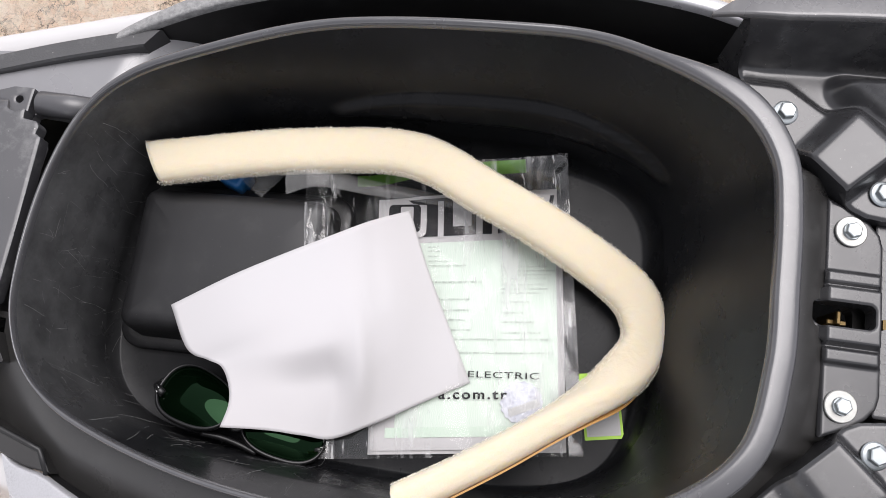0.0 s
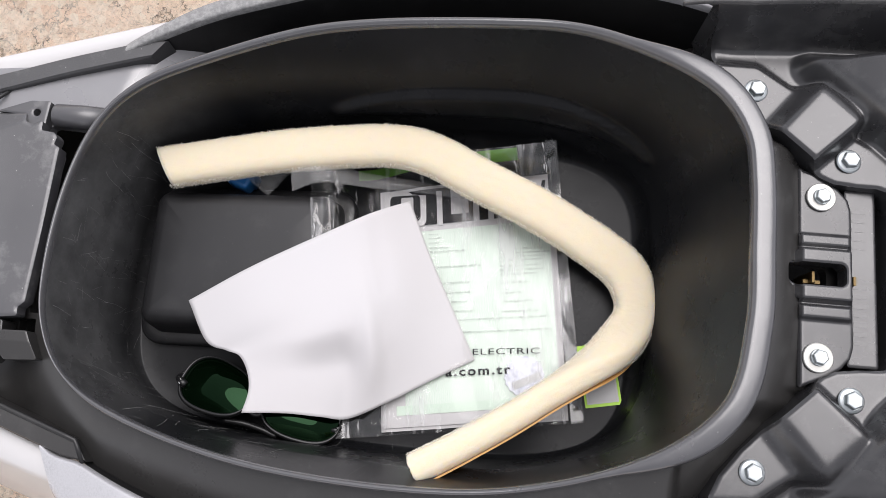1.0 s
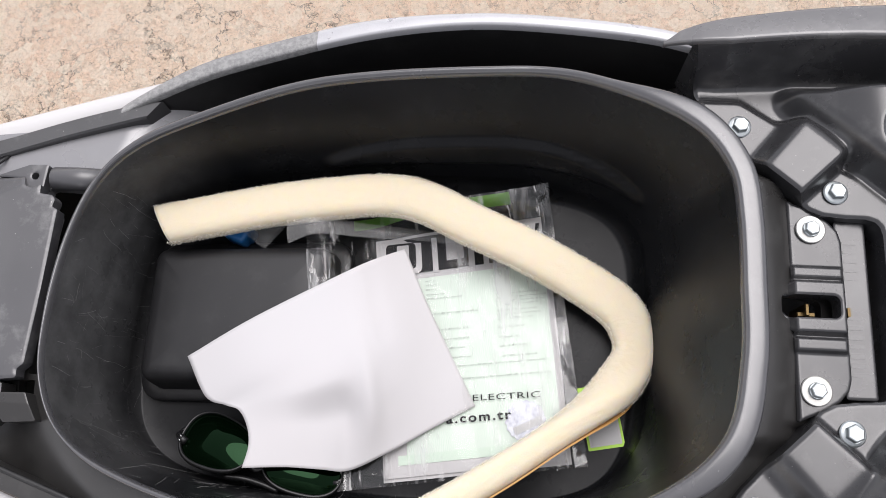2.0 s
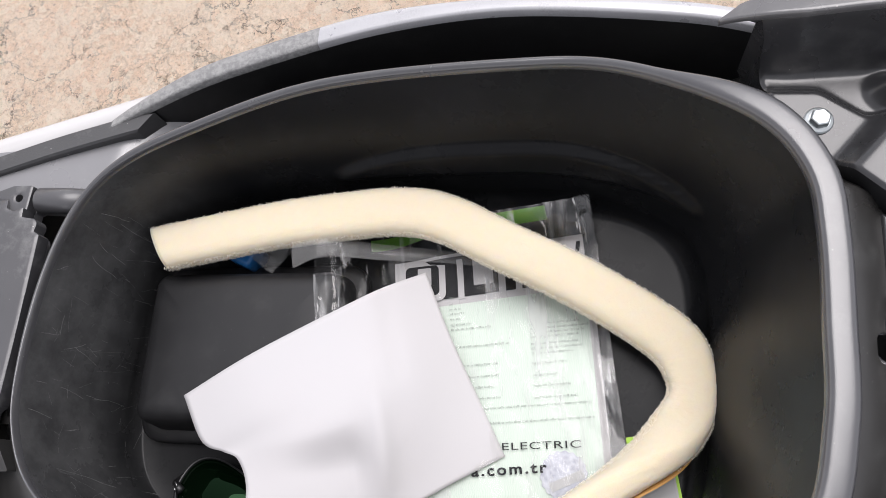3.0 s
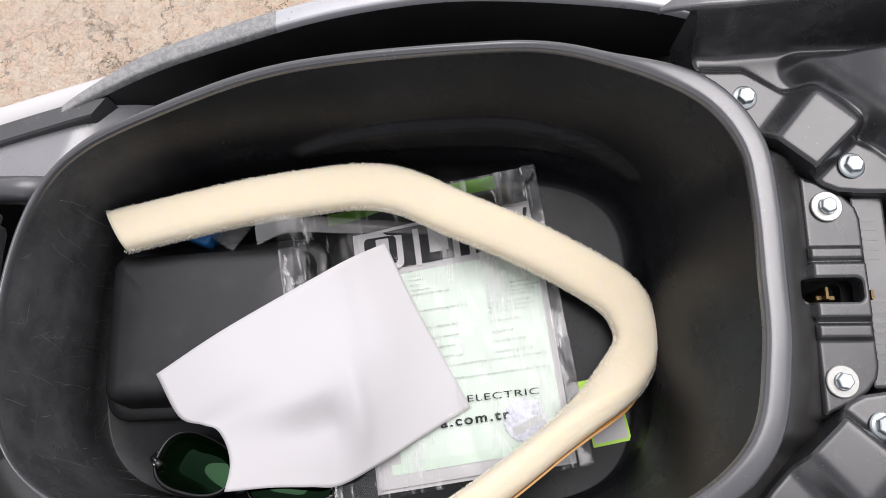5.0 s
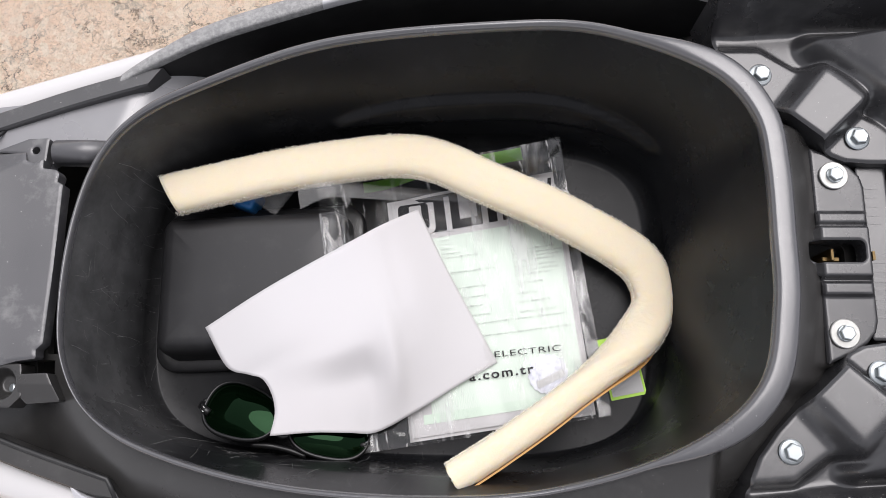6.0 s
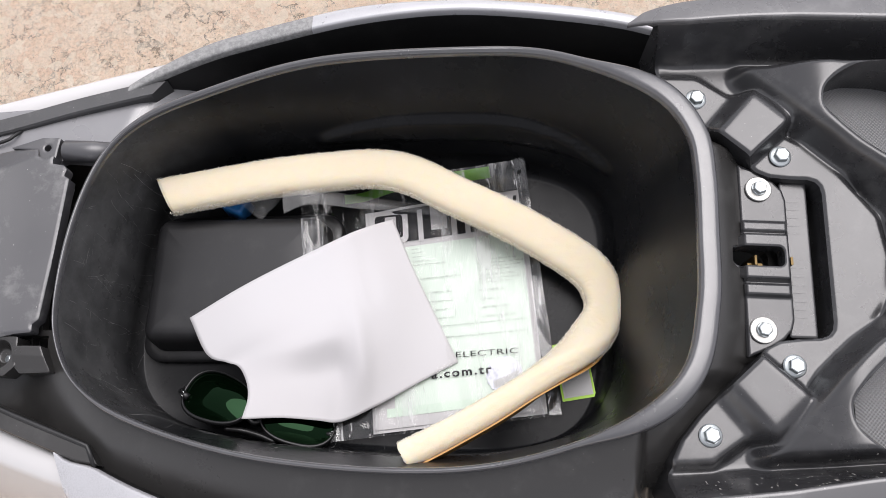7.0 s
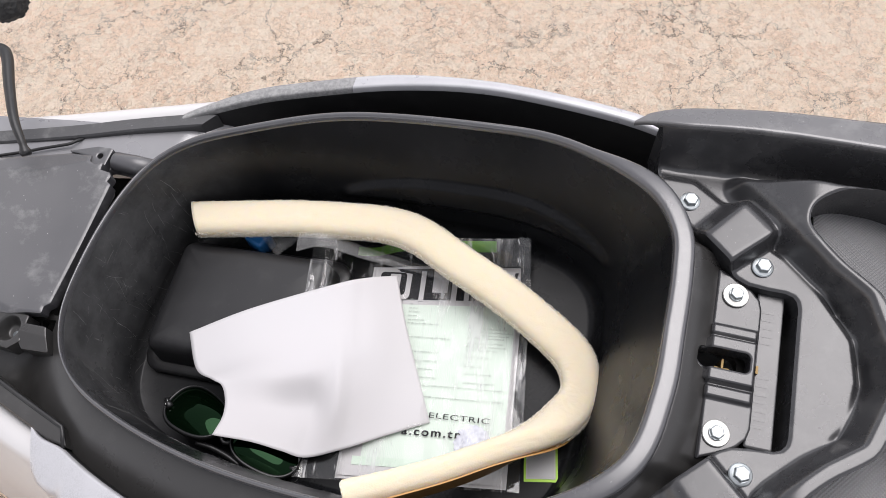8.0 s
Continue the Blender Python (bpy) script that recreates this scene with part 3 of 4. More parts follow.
    for side in (1, -1):
        rings = []
        for q in (0.1555 if side > 0 else 0.168) + 0.29 * np.linspace(0, 1, 110) ** 1.6:
            c = float(rail_line(q, side))
            out = float(at_s(edge, q)) if side > 0 else c + 0.002 + 0.017 * float(smoothstep((q - 0.166) / 0.035))
            peak = float(np.interp(q, [0.15, 0.165, 0.18, 0.20, 0.225, 0.25, 0.4], [0.7585, 0.7635, 0.7677, 0.7722, 0.7765, 0.7798, 0.792])) + 0.0007
            blunt = math.sqrt(1 - (1 - float(np.clip((q - (0.1550 if side > 0 else 0.1675)) / 0.045, 0, 1))) ** 2)
            out, peak = c + (out - c) * blunt, peak - 0.004 * (1 - blunt)
            sec = [(c - 0.0012, peak - 0.004), (c - 0.0008, peak - 0.0008), (c, peak)]
            for u in np.linspace(0.1, 1, 9):
                o = (out - c) * u
                sec.append((c + o, peak - 0.12 * o - 3.0 * o * o))
            deep = 0.003 + 0.02 * float(smoothstep((q - 0.165) / 0.03))
            sec[:0] = [(out - 0.3 * (out - c), sec[-1][1] - deep - 0.002), (c + 0.2 * (out - c), peak - deep - 0.004)]
            sec += [(out + 0.0015 * blunt, sec[-1][1] - 0.0025), (out + 0.0018 * blunt, sec[-1][1] - 0.003 - 0.005 * blunt), (out - 0.004 * blunt, sec[-1][1] - 0.003 - 0.005 * blunt - 0.05 * float(smoothstep((q - 0.175) / 0.03)))]
            rings.append([(q, side * a, z) for a, z in sec][::side])
        part("grab_rail", mesh_of("grab_rail", *loft(rings, False, True), M_RAIL), scooter, "dusty satin outer face of the grab rail")

    # pale flakes lying in the hollow of the near grab rail
    rnd = random.Random(12)
    verts, faces = [], []
    for _ in range(120):
        q = rnd.uniform(0.205, 0.37)
        c = float(rail_line(q, -1.0))
        y = -(c - abs(rnd.gauss(0.008, 0.006)) - 0.001)
        z = float(height(np.array([q]), np.array([y]))[0]) + 0.0005
        r, turn = rnd.uniform(0.00012, 0.0005), rnd.uniform(0, 6.28)
        k2 = len(verts)
        for a in (0, 1.7, 3.0, 4.6):
            x2, y2 = q + 1.6 * r * math.cos(a) * math.cos(turn) - r * math.sin(a) * math.sin(turn), y + 1.6 * r * math.cos(a) * math.sin(turn) + r * math.sin(a) * math.cos(turn)
            verts.append((x2, y2, float(height(np.array([x2]), np.array([y2]))[0]) + 0.0006))
        faces.append([k2, k2 + 1, k2 + 2, k2 + 3])
    tagged(part("dust", mesh_of("dust", verts, faces, M_FLAKE, False), scooter), kind="stuff")

    # panel set below the carrier, with a stamped row
    low = poly_distance([(0.2735, -0.0575), (0.2895, -0.0575), (0.2895, 0.0600), (0.2735, 0.0600)], 0.0015)
    plate = part("recessed_panel", moulded("recessed_panel", low, lambda s, w: 0.7365 + 0.09 * (s - 0.25), (0.268, 0.294, -0.064, 0.064), 0.0012, 0.01, M_BRACKET, 0.001), scooter)
    rnd = random.Random(31)
    for w0, count in ((0.046, 5), (-0.006, 7)):
        for k2 in range(count):
            me = flat("stamped_bar", rounded_outline(0.0045, 0.0011 + 0.0009 * rnd.random(), 0.0005, 2), 0, 0.00012, M_STAMP)
            part("stamped_bar", me, plate, "", pose(0.2805, w0 - 0.0062 * k2, 0.73945, 0, -5.1, 0))

    # tail cover below the openings of the carrier
    tail = poly_distance([(0.318, -0.165), (0.46, -0.14), (0.46, 0.175), (0.312, 0.19)], 0.005)
    part("tail_cover", moulded("tail_cover", tail, lambda s, w: 0.742 - 1.1 * np.maximum(np.abs(w) - 0.13, 0) ** 1.4 - 0.1 * (s - 0.3), (0.28, 0.47, -0.192, 0.2), 0.004, 0.12, M_MESHY), scooter, "dark mesh-textured tail cover")


build_bracket()


def build_latch():
    """Shelf behind the tub with the slotted latch bridge."""
    half = [(0.2742, 0.046), (0.2722, 0.0535), (0.266, 0.0605), (0.2565, 0.0665), (0.2415, 0.0735)]
    plan = poly_distance([(q, -w) for q, w in half[::-1]] + half + [(0.2415, 0.0165), (0.2335, 0.0115), (0.2335, -0.0115), (0.2415, -0.0165)], 0.001)
    bridge = poly_distance([(0.230, -0.0165), (0.2725, -0.0165), (0.2725, 0.0165), (0.230, 0.0165)])
    rib = poly_distance([(0.230, -0.0285), (0.2725, -0.0285), (0.2725, -0.0215), (0.230, -0.0215)])
    rib_far = poly_distance([(0.230, 0.0205), (0.2725, 0.0205), (0.2725, 0.0265), (0.230, 0.0265)])
    slot = poly_distance([(0.2405, -0.0035), (0.2655, -0.0035), (0.2655, 0.0035), (0.2335, 0.0035)], 0.0042)

    def height(s, w):
        z = 0.7401 + 0.02 * (s - 0.25) - 0.006 * smoothstep((0.2425 - s) / 0.006)
        z = z + 0.0055 * smoothstep(1 - np.maximum(bridge(s, w), 0) / 0.0025)
        return z + 0.0035 * smoothstep(1 - np.maximum(np.minimum(rib(s, w), rib_far(s, w)), 0) / 0.002)

    def dist(s, w):
        return np.maximum(plan(s, w), -slot(s, w))

    part("latch_shelf", moulded("latch_shelf", dist, height, (0.23, 0.280, -0.09, 0.09), 0.0008, 0.014, M_BRACKET, 0.0014, 1), scooter)
    v, f = rounded_box(0.0013, 0.0042, 0.0005, [(0.705, 0), (0.7335, 0), (0.7342, 0.0005)], 2)
    part("latch_pin", mesh_of("latch_pin", v, f, M_BRASS, False), scooter, "worn brass latch pin", pose(0.2525, 0.0, 0))
    v, f = rounded_box(0.006, 0.0016, 0.0006, [(0.705, 0), (0.7285, 0), (0.729, 0.0005)], 2)
    part("latch_spring", mesh_of("latch_spring", v, f, M_BRASS, False), scooter, "brass latch spring", pose(0.2535, -0.0022, 0))
    v, f = rounded_box(0.0009, 0.003, 0.0004, [(0.735, 0), (0.7455, 0)], 2)
    part("latch_clip", mesh_of("latch_clip", v, f, M_BRASS, False), scooter, "rusty clip edge", pose(0.2745, -0.003, 0))


build_latch()


def bolt_mesh(flange, hexr, h):
    rings = [[(r * math.cos(a), r * math.sin(a), z) for a in np.linspace(0, 2 * math.pi, 24, endpoint=False)] for r, z in ((flange, 0), (flange, 0.0009), (flange * 0.9, 0.0016), (hexr * 1.02, 0.0022))]
    v, f = loft(rings, True, True, True)
    n = len(v)
    six = lambda r, z: [(r * math.cos(a), r * math.sin(a), z) for a in np.arange(6) * math.pi / 3]
    v2, f2 = loft([six(hexr, 0.0018), six(hexr, h - 0.0012), six(hexr * 0.95, h - 0.0004), six(hexr * 0.82, h)], True, False, True)
    return v + v2, f + [[n + i for i in q] for q in f2]


def build_bolts():
    hexes = mesh_of("bolt", *bolt_mesh(0.0083, 0.0058, 0.0062), M_ZINC, False)
    small = mesh_of("bolt", *bolt_mesh(0.0056, 0.0052, 0.0052), M_ZINC, False)
    ring = [[(r * math.cos(a), r * math.sin(a), z) for a in np.linspace(0, 2 * math.pi, 28, endpoint=False)] for r, z in ((0.0098, 0), (0.0098, 0.0013), (0.0093, 0.0017), (0.0058, 0.0017))]
    washer = mesh_of("washer", *loft(ring, True, True, True), M_WASHER, False)
    for s, w, z, turn in ((0.212, 0.130, 0.7376, 12), (0.212, -0.131, 0.7376, 40), (0.271, 0.079, 0.7468, 5), (0.270, -0.081, 0.7466, 27)):
        part("bolt", hexes, scooter, "zinc-plated flanged hex bolt", pose(s, w, z, 0, 0, turn))
    for s, w, turn in ((0.255, 0.054, 20), (0.252, -0.055, 48)):
        b = part("bolt", small, scooter, "zinc hex bolt on a broad washer", pose(s, w, 0.7418, 0, 0, turn))
        part("washer", washer, b, "", pose(0, 0, -0.0012))


build_bolts()


LIP_W = curve_through([(-0.30, 0.148), (-0.276, 0.165), (-0.219, 0.188), (-0.138, 0.210), (-0.071, 0.224), (0.0, 0.230), (0.064, 0.226), (0.149, 0.212), (0.20, 0.196)], 6)
LIP_Z = [(-0.30, 0.655), (-0.2, 0.675), (0.0, 0.70), (0.2, 0.725)]


def build_sides():
    """Silver side panels with a rolled lip, white front fairings, black trim strips, alike on both sides."""
    for side in (1, -1):
        rings = []
        for s, w in LIP_W:
            z = float(at_s(LIP_Z, s))
            wide = 0.008 + 0.008 * smoothstep((s + 0.31) / 0.10) - 0.004 * smoothstep((s + 0.1) / 0.12)
            cut = 0.0
            if side < 0:
                # near side: broader at the front, with a slanted front edge
                wide = 0.012 + 0.026 * smoothstep((-0.12 - s) / 0.12)
                cut = 0.5 * smoothstep((-0.225 - s) / 0.04)
                w += 0.008 * smoothstep((-0.25 - s) / 0.035)
            sec = [(0, -0.008), (0.0004, -0.0016), (0.0016, -0.0003), (0.003, 0.0), (wide * 0.6, 0.0), (wide * 0.88, -0.0006), (wide, -0.0025), (wide + 0.003, -0.012), (wide + 0.016, -0.06), (wide + 0.05, -0.18), (wide + 0.045, -0.30), (wide - 0.02, -0.44)]
            rings.append([(s + cut * min(a, 0.05), side * (w + a), z + b) for a, b in sec][::side])
        wall = [[(s, side * (w + a), float(at_s(LIP_Z, s)) + b) for a, b in ((0.0, -0.17), (0.0, -0.03), (0.0, -0.008))][::side] for s, w in LIP_W]
        part("inner_wall", mesh_of("inner_wall", *loft(wall, False), M_DARK), scooter)
        part("side_panel", mesh_of("side_panel", *loft(rings[20:], False), M_SILVER), scooter, "silver-grey side panel with a dusty rolled edge")
        first = 0 if side > 0 else int(np.argmax(LIP_W[:, 0] > -0.2935))
        part("panel_corner", mesh_of("panel_corner", *loft(rings[first:21], False), M_CORNER if side > 0 else M_SILVER), scooter, "grey front corner of the side panel")
        rings = []
        for s in np.linspace(-0.62, -0.19 if side > 0 else -0.272, 24):
            inn = float(at_s([(-0.62, 0.085), (-0.40, 0.131), (-0.28, 0.171), (-0.215, 0.1965), (-0.15, 0.215)], s))
            out = float(at_s([(-0.62, 0.115), (-0.49, 0.138), (-0.415, 0.158), (-0.30, 0.191), (-0.215, 0.2085), (-0.15, 0.2175)], s))
            z = float(at_s([(-0.62, 0.63), (-0.30, 0.648), (-0.215, 0.662), (-0.15, 0.664)], s))
            sec = [(inn, -0.06), (inn, -0.004), (inn + 0.003, -0.001), (out - 0.006, -0.003), (out, -0.012), (out + 0.022, -0.06), (out + 0.065, -0.18), (out + 0.055, -0.32), (out - 0.02, -0.44)]
            rings.append([(s, side * a, z + b) for a, b in sec][::side])
        part("front_fairing", mesh_of("front_fairing", *loft(rings, False, False, False), M_WHITE), scooter, "white painted body fairing")
        # raised trim strip along the deck edge
        rings = []
        path = curve_through([(-0.62, 0.062), (-0.50, 0.088), (-0.40, 0.118), (-0.33, 0.143), (-0.264, 0.164)], 8)
        for i, (s, w) in enumerate(path):
            end = 0.012 * (i == len(path) - 1)
            sec = [(-0.006, -0.02), (-0.006, 0.0), (-0.0045, 0.002), (0.0085, 0.0022), (0.010, 0.0005), (0.010, -0.03)]
            rings.append([(s + end * (a + 0.006) / 0.016, side * (w + a), 0.6555 + b) for a, b in sec][::side])
        part("trim_strip", mesh_of("trim_strip", *loft(rings, False, True, True), M_TRIM if side > 0 else M_BUCKET, False), scooter, "textured black trim strip")
        if side < 0:
            edge = [(s, -w + 0.0052, 0.6572) for s, w in path] + [(path[-1][0] + 0.0025, -path[-1][1] + 0.001, 0.6568), (path[-1][0] + 0.009, -path[-1][1] - 0.011, 0.656)]
            part("trim_bead", mesh_of("trim_bead", *tube(edge, 0.0022, 8), M_DARK), scooter, "black grained bead along the trim strip")


build_sides()


def build_deck():
    """Black deck round the tub: flat at the front, falling into troughs along the sides."""
    rim = poly_distance(RIM_PLAN[::2])
    lip = [(s, w) for s, w in LIP_W]
    front = [(-0.62, 0.10), (-0.40, 0.135)]
    half = front + lip
    plan = poly_distance(half + [(0.30, 0.19), (0.30, -0.19)] + [(s, -w) for s, w in half[::-1]])

    gap_far = poly_distance([(-0.337, 0.070), (-0.323, 0.068), (-0.323, -0.066), (-0.28, -0.066), (-0.28, 0.0885), (-0.337, 0.0905)])
    gap_near = poly_distance([(-0.334, -0.0835), (-0.315, -0.0825), (-0.315, -0.0705), (-0.334, -0.0705)])
    mouth = poly_distance([(0.237, -0.0035), (0.26, -0.0035), (0.26, 0.0035), (0.237, 0.0035)], 0.005)

    def dist(s, w):
        return np.maximum(np.maximum(plan(s, w) - 0.004, -(rim(s, w) + 0.0012)), -np.minimum(mouth(s, w), np.minimum(gap_far(s, w), gap_near(s, w))))

    def height(s, w):
        a = np.abs(w)
        fall = smoothstep((s + 0.275 + 0.25 * (0.18 - a)) / 0.13) * (1 - 0.75 * smoothstep((s - 0.09) / 0.08))
        z = 0.654 + 0.01 * np.clip((0.10 - a) / 0.1, -1, 1)
        z = z - np.where(w > 0, 0.11, 0.055) * fall + 0.02 * smoothstep((0.012 - rim(s, w)) / 0.012) * fall
        # near side: one even fall outwards from the rim
        even_fall = rim_z(s) - 0.012 - 0.35 * np.maximum(rim(s, w), 0) - 5.0 * np.maximum(rim(s, w), 0) ** 2
        near = smoothstep((s + 0.38) / 0.06) * smoothstep((-0.03 - w) / 0.05) * smoothstep((0.20 - s) / 0.04)
        z = z * (1 - near) + even_fall * near
        # apron that falls away from the rim towards the carrier
        r = np.maximum(rim(s, w), 0)
        apron = rim_z(s) - 0.011 - 0.5 * r - 14.0 * r * r - 0.014 * smoothstep((s - 0.14) / 0.03) * smoothstep((a - 0.085) / 0.015)
        # shoulder between the rear band and the latch
        shoulder = 0.750 - 0.55 * r - 0.2 * (1 - smoothstep((s - 0.19) / 0.025) * smoothstep((0.088 - a) / 0.012))
        return np.maximum(np.maximum(z, shoulder), apron - 0.035 * smoothstep((0.08 - s) / 0.12) - np.where(w > 0, 0.08, 0.0) * smoothstep((0.19 - s) / 0.04))

    # border where the deck changes from its lightened to its dark colour
    def seam(w):
        return 0.185 + 0.25 * smoothstep((0.02 - w) / 0.06)

    part("deck", moulded("deck", lambda s, w: np.maximum(dist(s, w), s + seam(w)), height, (-0.62, -0.18, -0.236, 0.236), 0.003, 0.01, M_DECK_LIT, 0.0005), scooter, "black plastic deck ahead of the tub, lightened for sky reflection")
    part("side_trough", moulded("side_trough", lambda s, w: np.maximum(dist(s, w), -seam(w) - s), height, (-0.44, 0.302, -0.236, 0.236), 0.002, 0.01, M_BUCKET, 0.0005), scooter, "black plastic trough along the tub")
    under = flat("inner_frame", np.array([(-0.6, -0.1), (-0.25, -0.17), (0.2, -0.19), (0.45, -0.15), (0.45, 0.15), (0.2, 0.19), (-0.25, 0.17), (-0.6, 0.1)]), 0.53, 0.12, M_DARK)
    part("inner_frame", under, scooter)
    rear = flat("rear_frame", np.array([(0.20, -0.15), (0.46, -0.12), (0.46, 0.12), (0.20, 0.15)]), 0.52, 0.13, M_DARK)
    part("rear_frame", rear, scooter)
    v, f = tube([(0.05, 0.10, 0.45), (0.08, 0.15, 0.2), (0.09, 0.17, 0.012)], 0.012, 12)
    part("stand", mesh_of("stand", v, f, M_DARK), scooter)
    v, f = tube([(0.05, -0.10, 0.45), (0.08, -0.15, 0.2), (0.09, -0.17, 0.012)], 0.012, 12)
    part("stand", mesh_of("stand", v, f, M_DARK), scooter)


build_deck()


def build_cable():
    path = curve_through([(-0.50, 0.058, 0.659), (-0.4334, 0.086, 0.6585), (-0.4131, 0.0954, 0.6585), (-0.39, 0.106, 0.658), (-0.3845, 0.1115, 0.657), (-0.381, 0.1195, 0.652)], 6)
    v, f = tube(path, 0.0016, 8)
    part("cable", mesh_of("cable", v, f, M_DARK), scooter, "thin black cable on the front deck")


build_cable()


def build_hinge_cover():
    plan = poly_distance([(-0.62, -0.030), (-0.44, -0.066), (-0.385, -0.078), (-0.355, -0.0765), (-0.3375, -0.072), (-0.3235, -0.0700), (-0.3245, -0.0640), (-0.3195, -0.0590), (-0.3185, 0.0), (-0.3190, 0.0665), (-0.3240, 0.0690), (-0.3228, 0.0755), (-0.3250, 0.0785), (-0.3365, 0.0797), (-0.3372, 0.0880),
                          (-0.3432, 0.0838), (-0.3508, 0.0863), (-0.3538, 0.0943), (-0.377, 0.0938), (-0.403, 0.085), (-0.44, 0.070), (-0.62, 0.02)], 0.0008)
    main = poly_distance([(-0.62, -0.01), (-0.4166, -0.057), (-0.385, -0.066), (-0.355, -0.072), (-0.30, -0.072), (-0.30, 0.09), (-0.35, 0.088), (-0.366, 0.0793), (-0.3904, 0.0669), (-0.4166, 0.0592), (-0.62, 0.0)])

    def height(s, w):
        z = 0.670 + 0.015 * smoothstep((-0.34 - s) / 0.2)
        return z - 0.4 * np.maximum(main(s, w), 0)

    me = moulded("hinge_cover", plan, height, (-0.62, -0.314, -0.082, 0.099), 0.0014, 0.012, M_COVER, 0.0016)
    part("hinge_cover", me, scooter, "dusty matt grey plastic hinge cover")
    # low plate with a drilled hole beside the cover
    seat = poly_distance([(-0.380, 0.0955), (-0.3545, 0.0945), (-0.3515, 0.0855), (-0.3430, 0.0828), (-0.3365, 0.0870), (-0.3358, 0.1075), (-0.3520, 0.1070)])
    hole = poly_distance([(-0.3455 + 0.0032 * math.cos(a), 0.0970 + 0.0032 * math.sin(a)) for a in np.linspace(0, 6.28, 16, endpoint=False)])
    me = moulded("hinge_plate", lambda s, w: np.maximum(seat(s, w), -hole(s, w)), lambda s, w: 0.6655 + 0 * s, (-0.383, -0.333, 0.08, 0.11), 0.001, 0.01, M_COVER, 0.001)
    part("hinge_plate", me, scooter, "small plate with a drilled hole")
    v, f = tube([(-0.334, 0.0985, 0.656), (-0.3335, 0.0985, 0.656), (-0.3325, 0.0985, 0.656), (-0.312, 0.0985, 0.657), (-0.287, 0.0985, 0.656)], [0.0085, 0.0098, 0.0102, 0.0102, 0.0098], 20)
    part("hinge_barrel", mesh_of("hinge_barrel", v, f, M_COVER), scooter, "black plastic hinge barrel")
    # near side: block, and a lug with a countersunk screw
    block = poly_distance([(-0.3355, -0.0835), (-0.314, -0.0825), (-0.304, -0.1015), (-0.328, -0.1035), (-0.3345, -0.097)], 0.001)
    me = moulded("hinge_block", block, lambda s, w: 0.668 - 0.25 * np.maximum(-0.09 - w, 0), (-0.338, -0.302, -0.106, -0.08), 0.0008, 0.02, M_BUCKET, 0.0006)
    part("hinge_block", me, scooter, "grey plastic hinge block")
    ear = poly_distance([(-0.368, -0.079), (-0.356, -0.0765), (-0.3365, -0.0765), (-0.334, -0.098), (-0.341, -0.1055), (-0.366, -0.1045)], 0.002)
    me = moulded("hinge_lug", ear, lambda s, w: 0.6665 - 0.013 * smoothstep(1 - (np.hypot((s + 0.3485), (w + 0.0895) * 0.9) - 0.005) / 0.007), (-0.371, -0.331, -0.109, -0.073), 0.0008, 0.02, M_BUCKET, 0.0006)
    lug = part("hinge_lug", me, scooter, "lug with a countersunk hole")
    screw = mesh_of("screw", *bolt_mesh(0.0036, 0.0024, 0.0022), M_ZINC, False)
    part("screw", screw, lug, "small cross-head screw", pose(-0.343, -0.0925, 0.6575, 0, -25, 0))


build_hinge_cover()


# ---- things in the tub ----
def wz(x, y=0.1):
    """Height of the tub floor."""
    return 0.568 + 0.11 * (0.9888 * x - 0.1495 * (y - 0.1265))


def build_case():
    case = thing("plastic_case", None, "matt black plastic case with rounded edges lying on the tub floor", "case", pose(-0.180, 0.158, wz(-0.18, 0.158) + 0.0005, -0.94, -6.2, -7))
    v, f = rounded_box(0.097, 0.075, 0.020, [(0, 0.003), (0.0015, 0.0005), (0.004, 0.0), (0.0075, 0.0005), (0.0092, 0.0025), (0.0096, 0.009)], 8)
    part("base_flange", mesh_of("base_flange", v, f, M_CASE), case)
    v, f = rounded_box(0.087, 0.065, 0.016, [(0.009, 0.0), (0.012, 0.0005), (0.031, 0.0032), (0.0365, 0.0048), (0.0405, 0.0078), (0.0427, 0.012), (0.0435, 0.018), (0.0437, 0.04)], 10)
    part("lid", mesh_of("lid", v, f, M_CASE), case)


build_case()


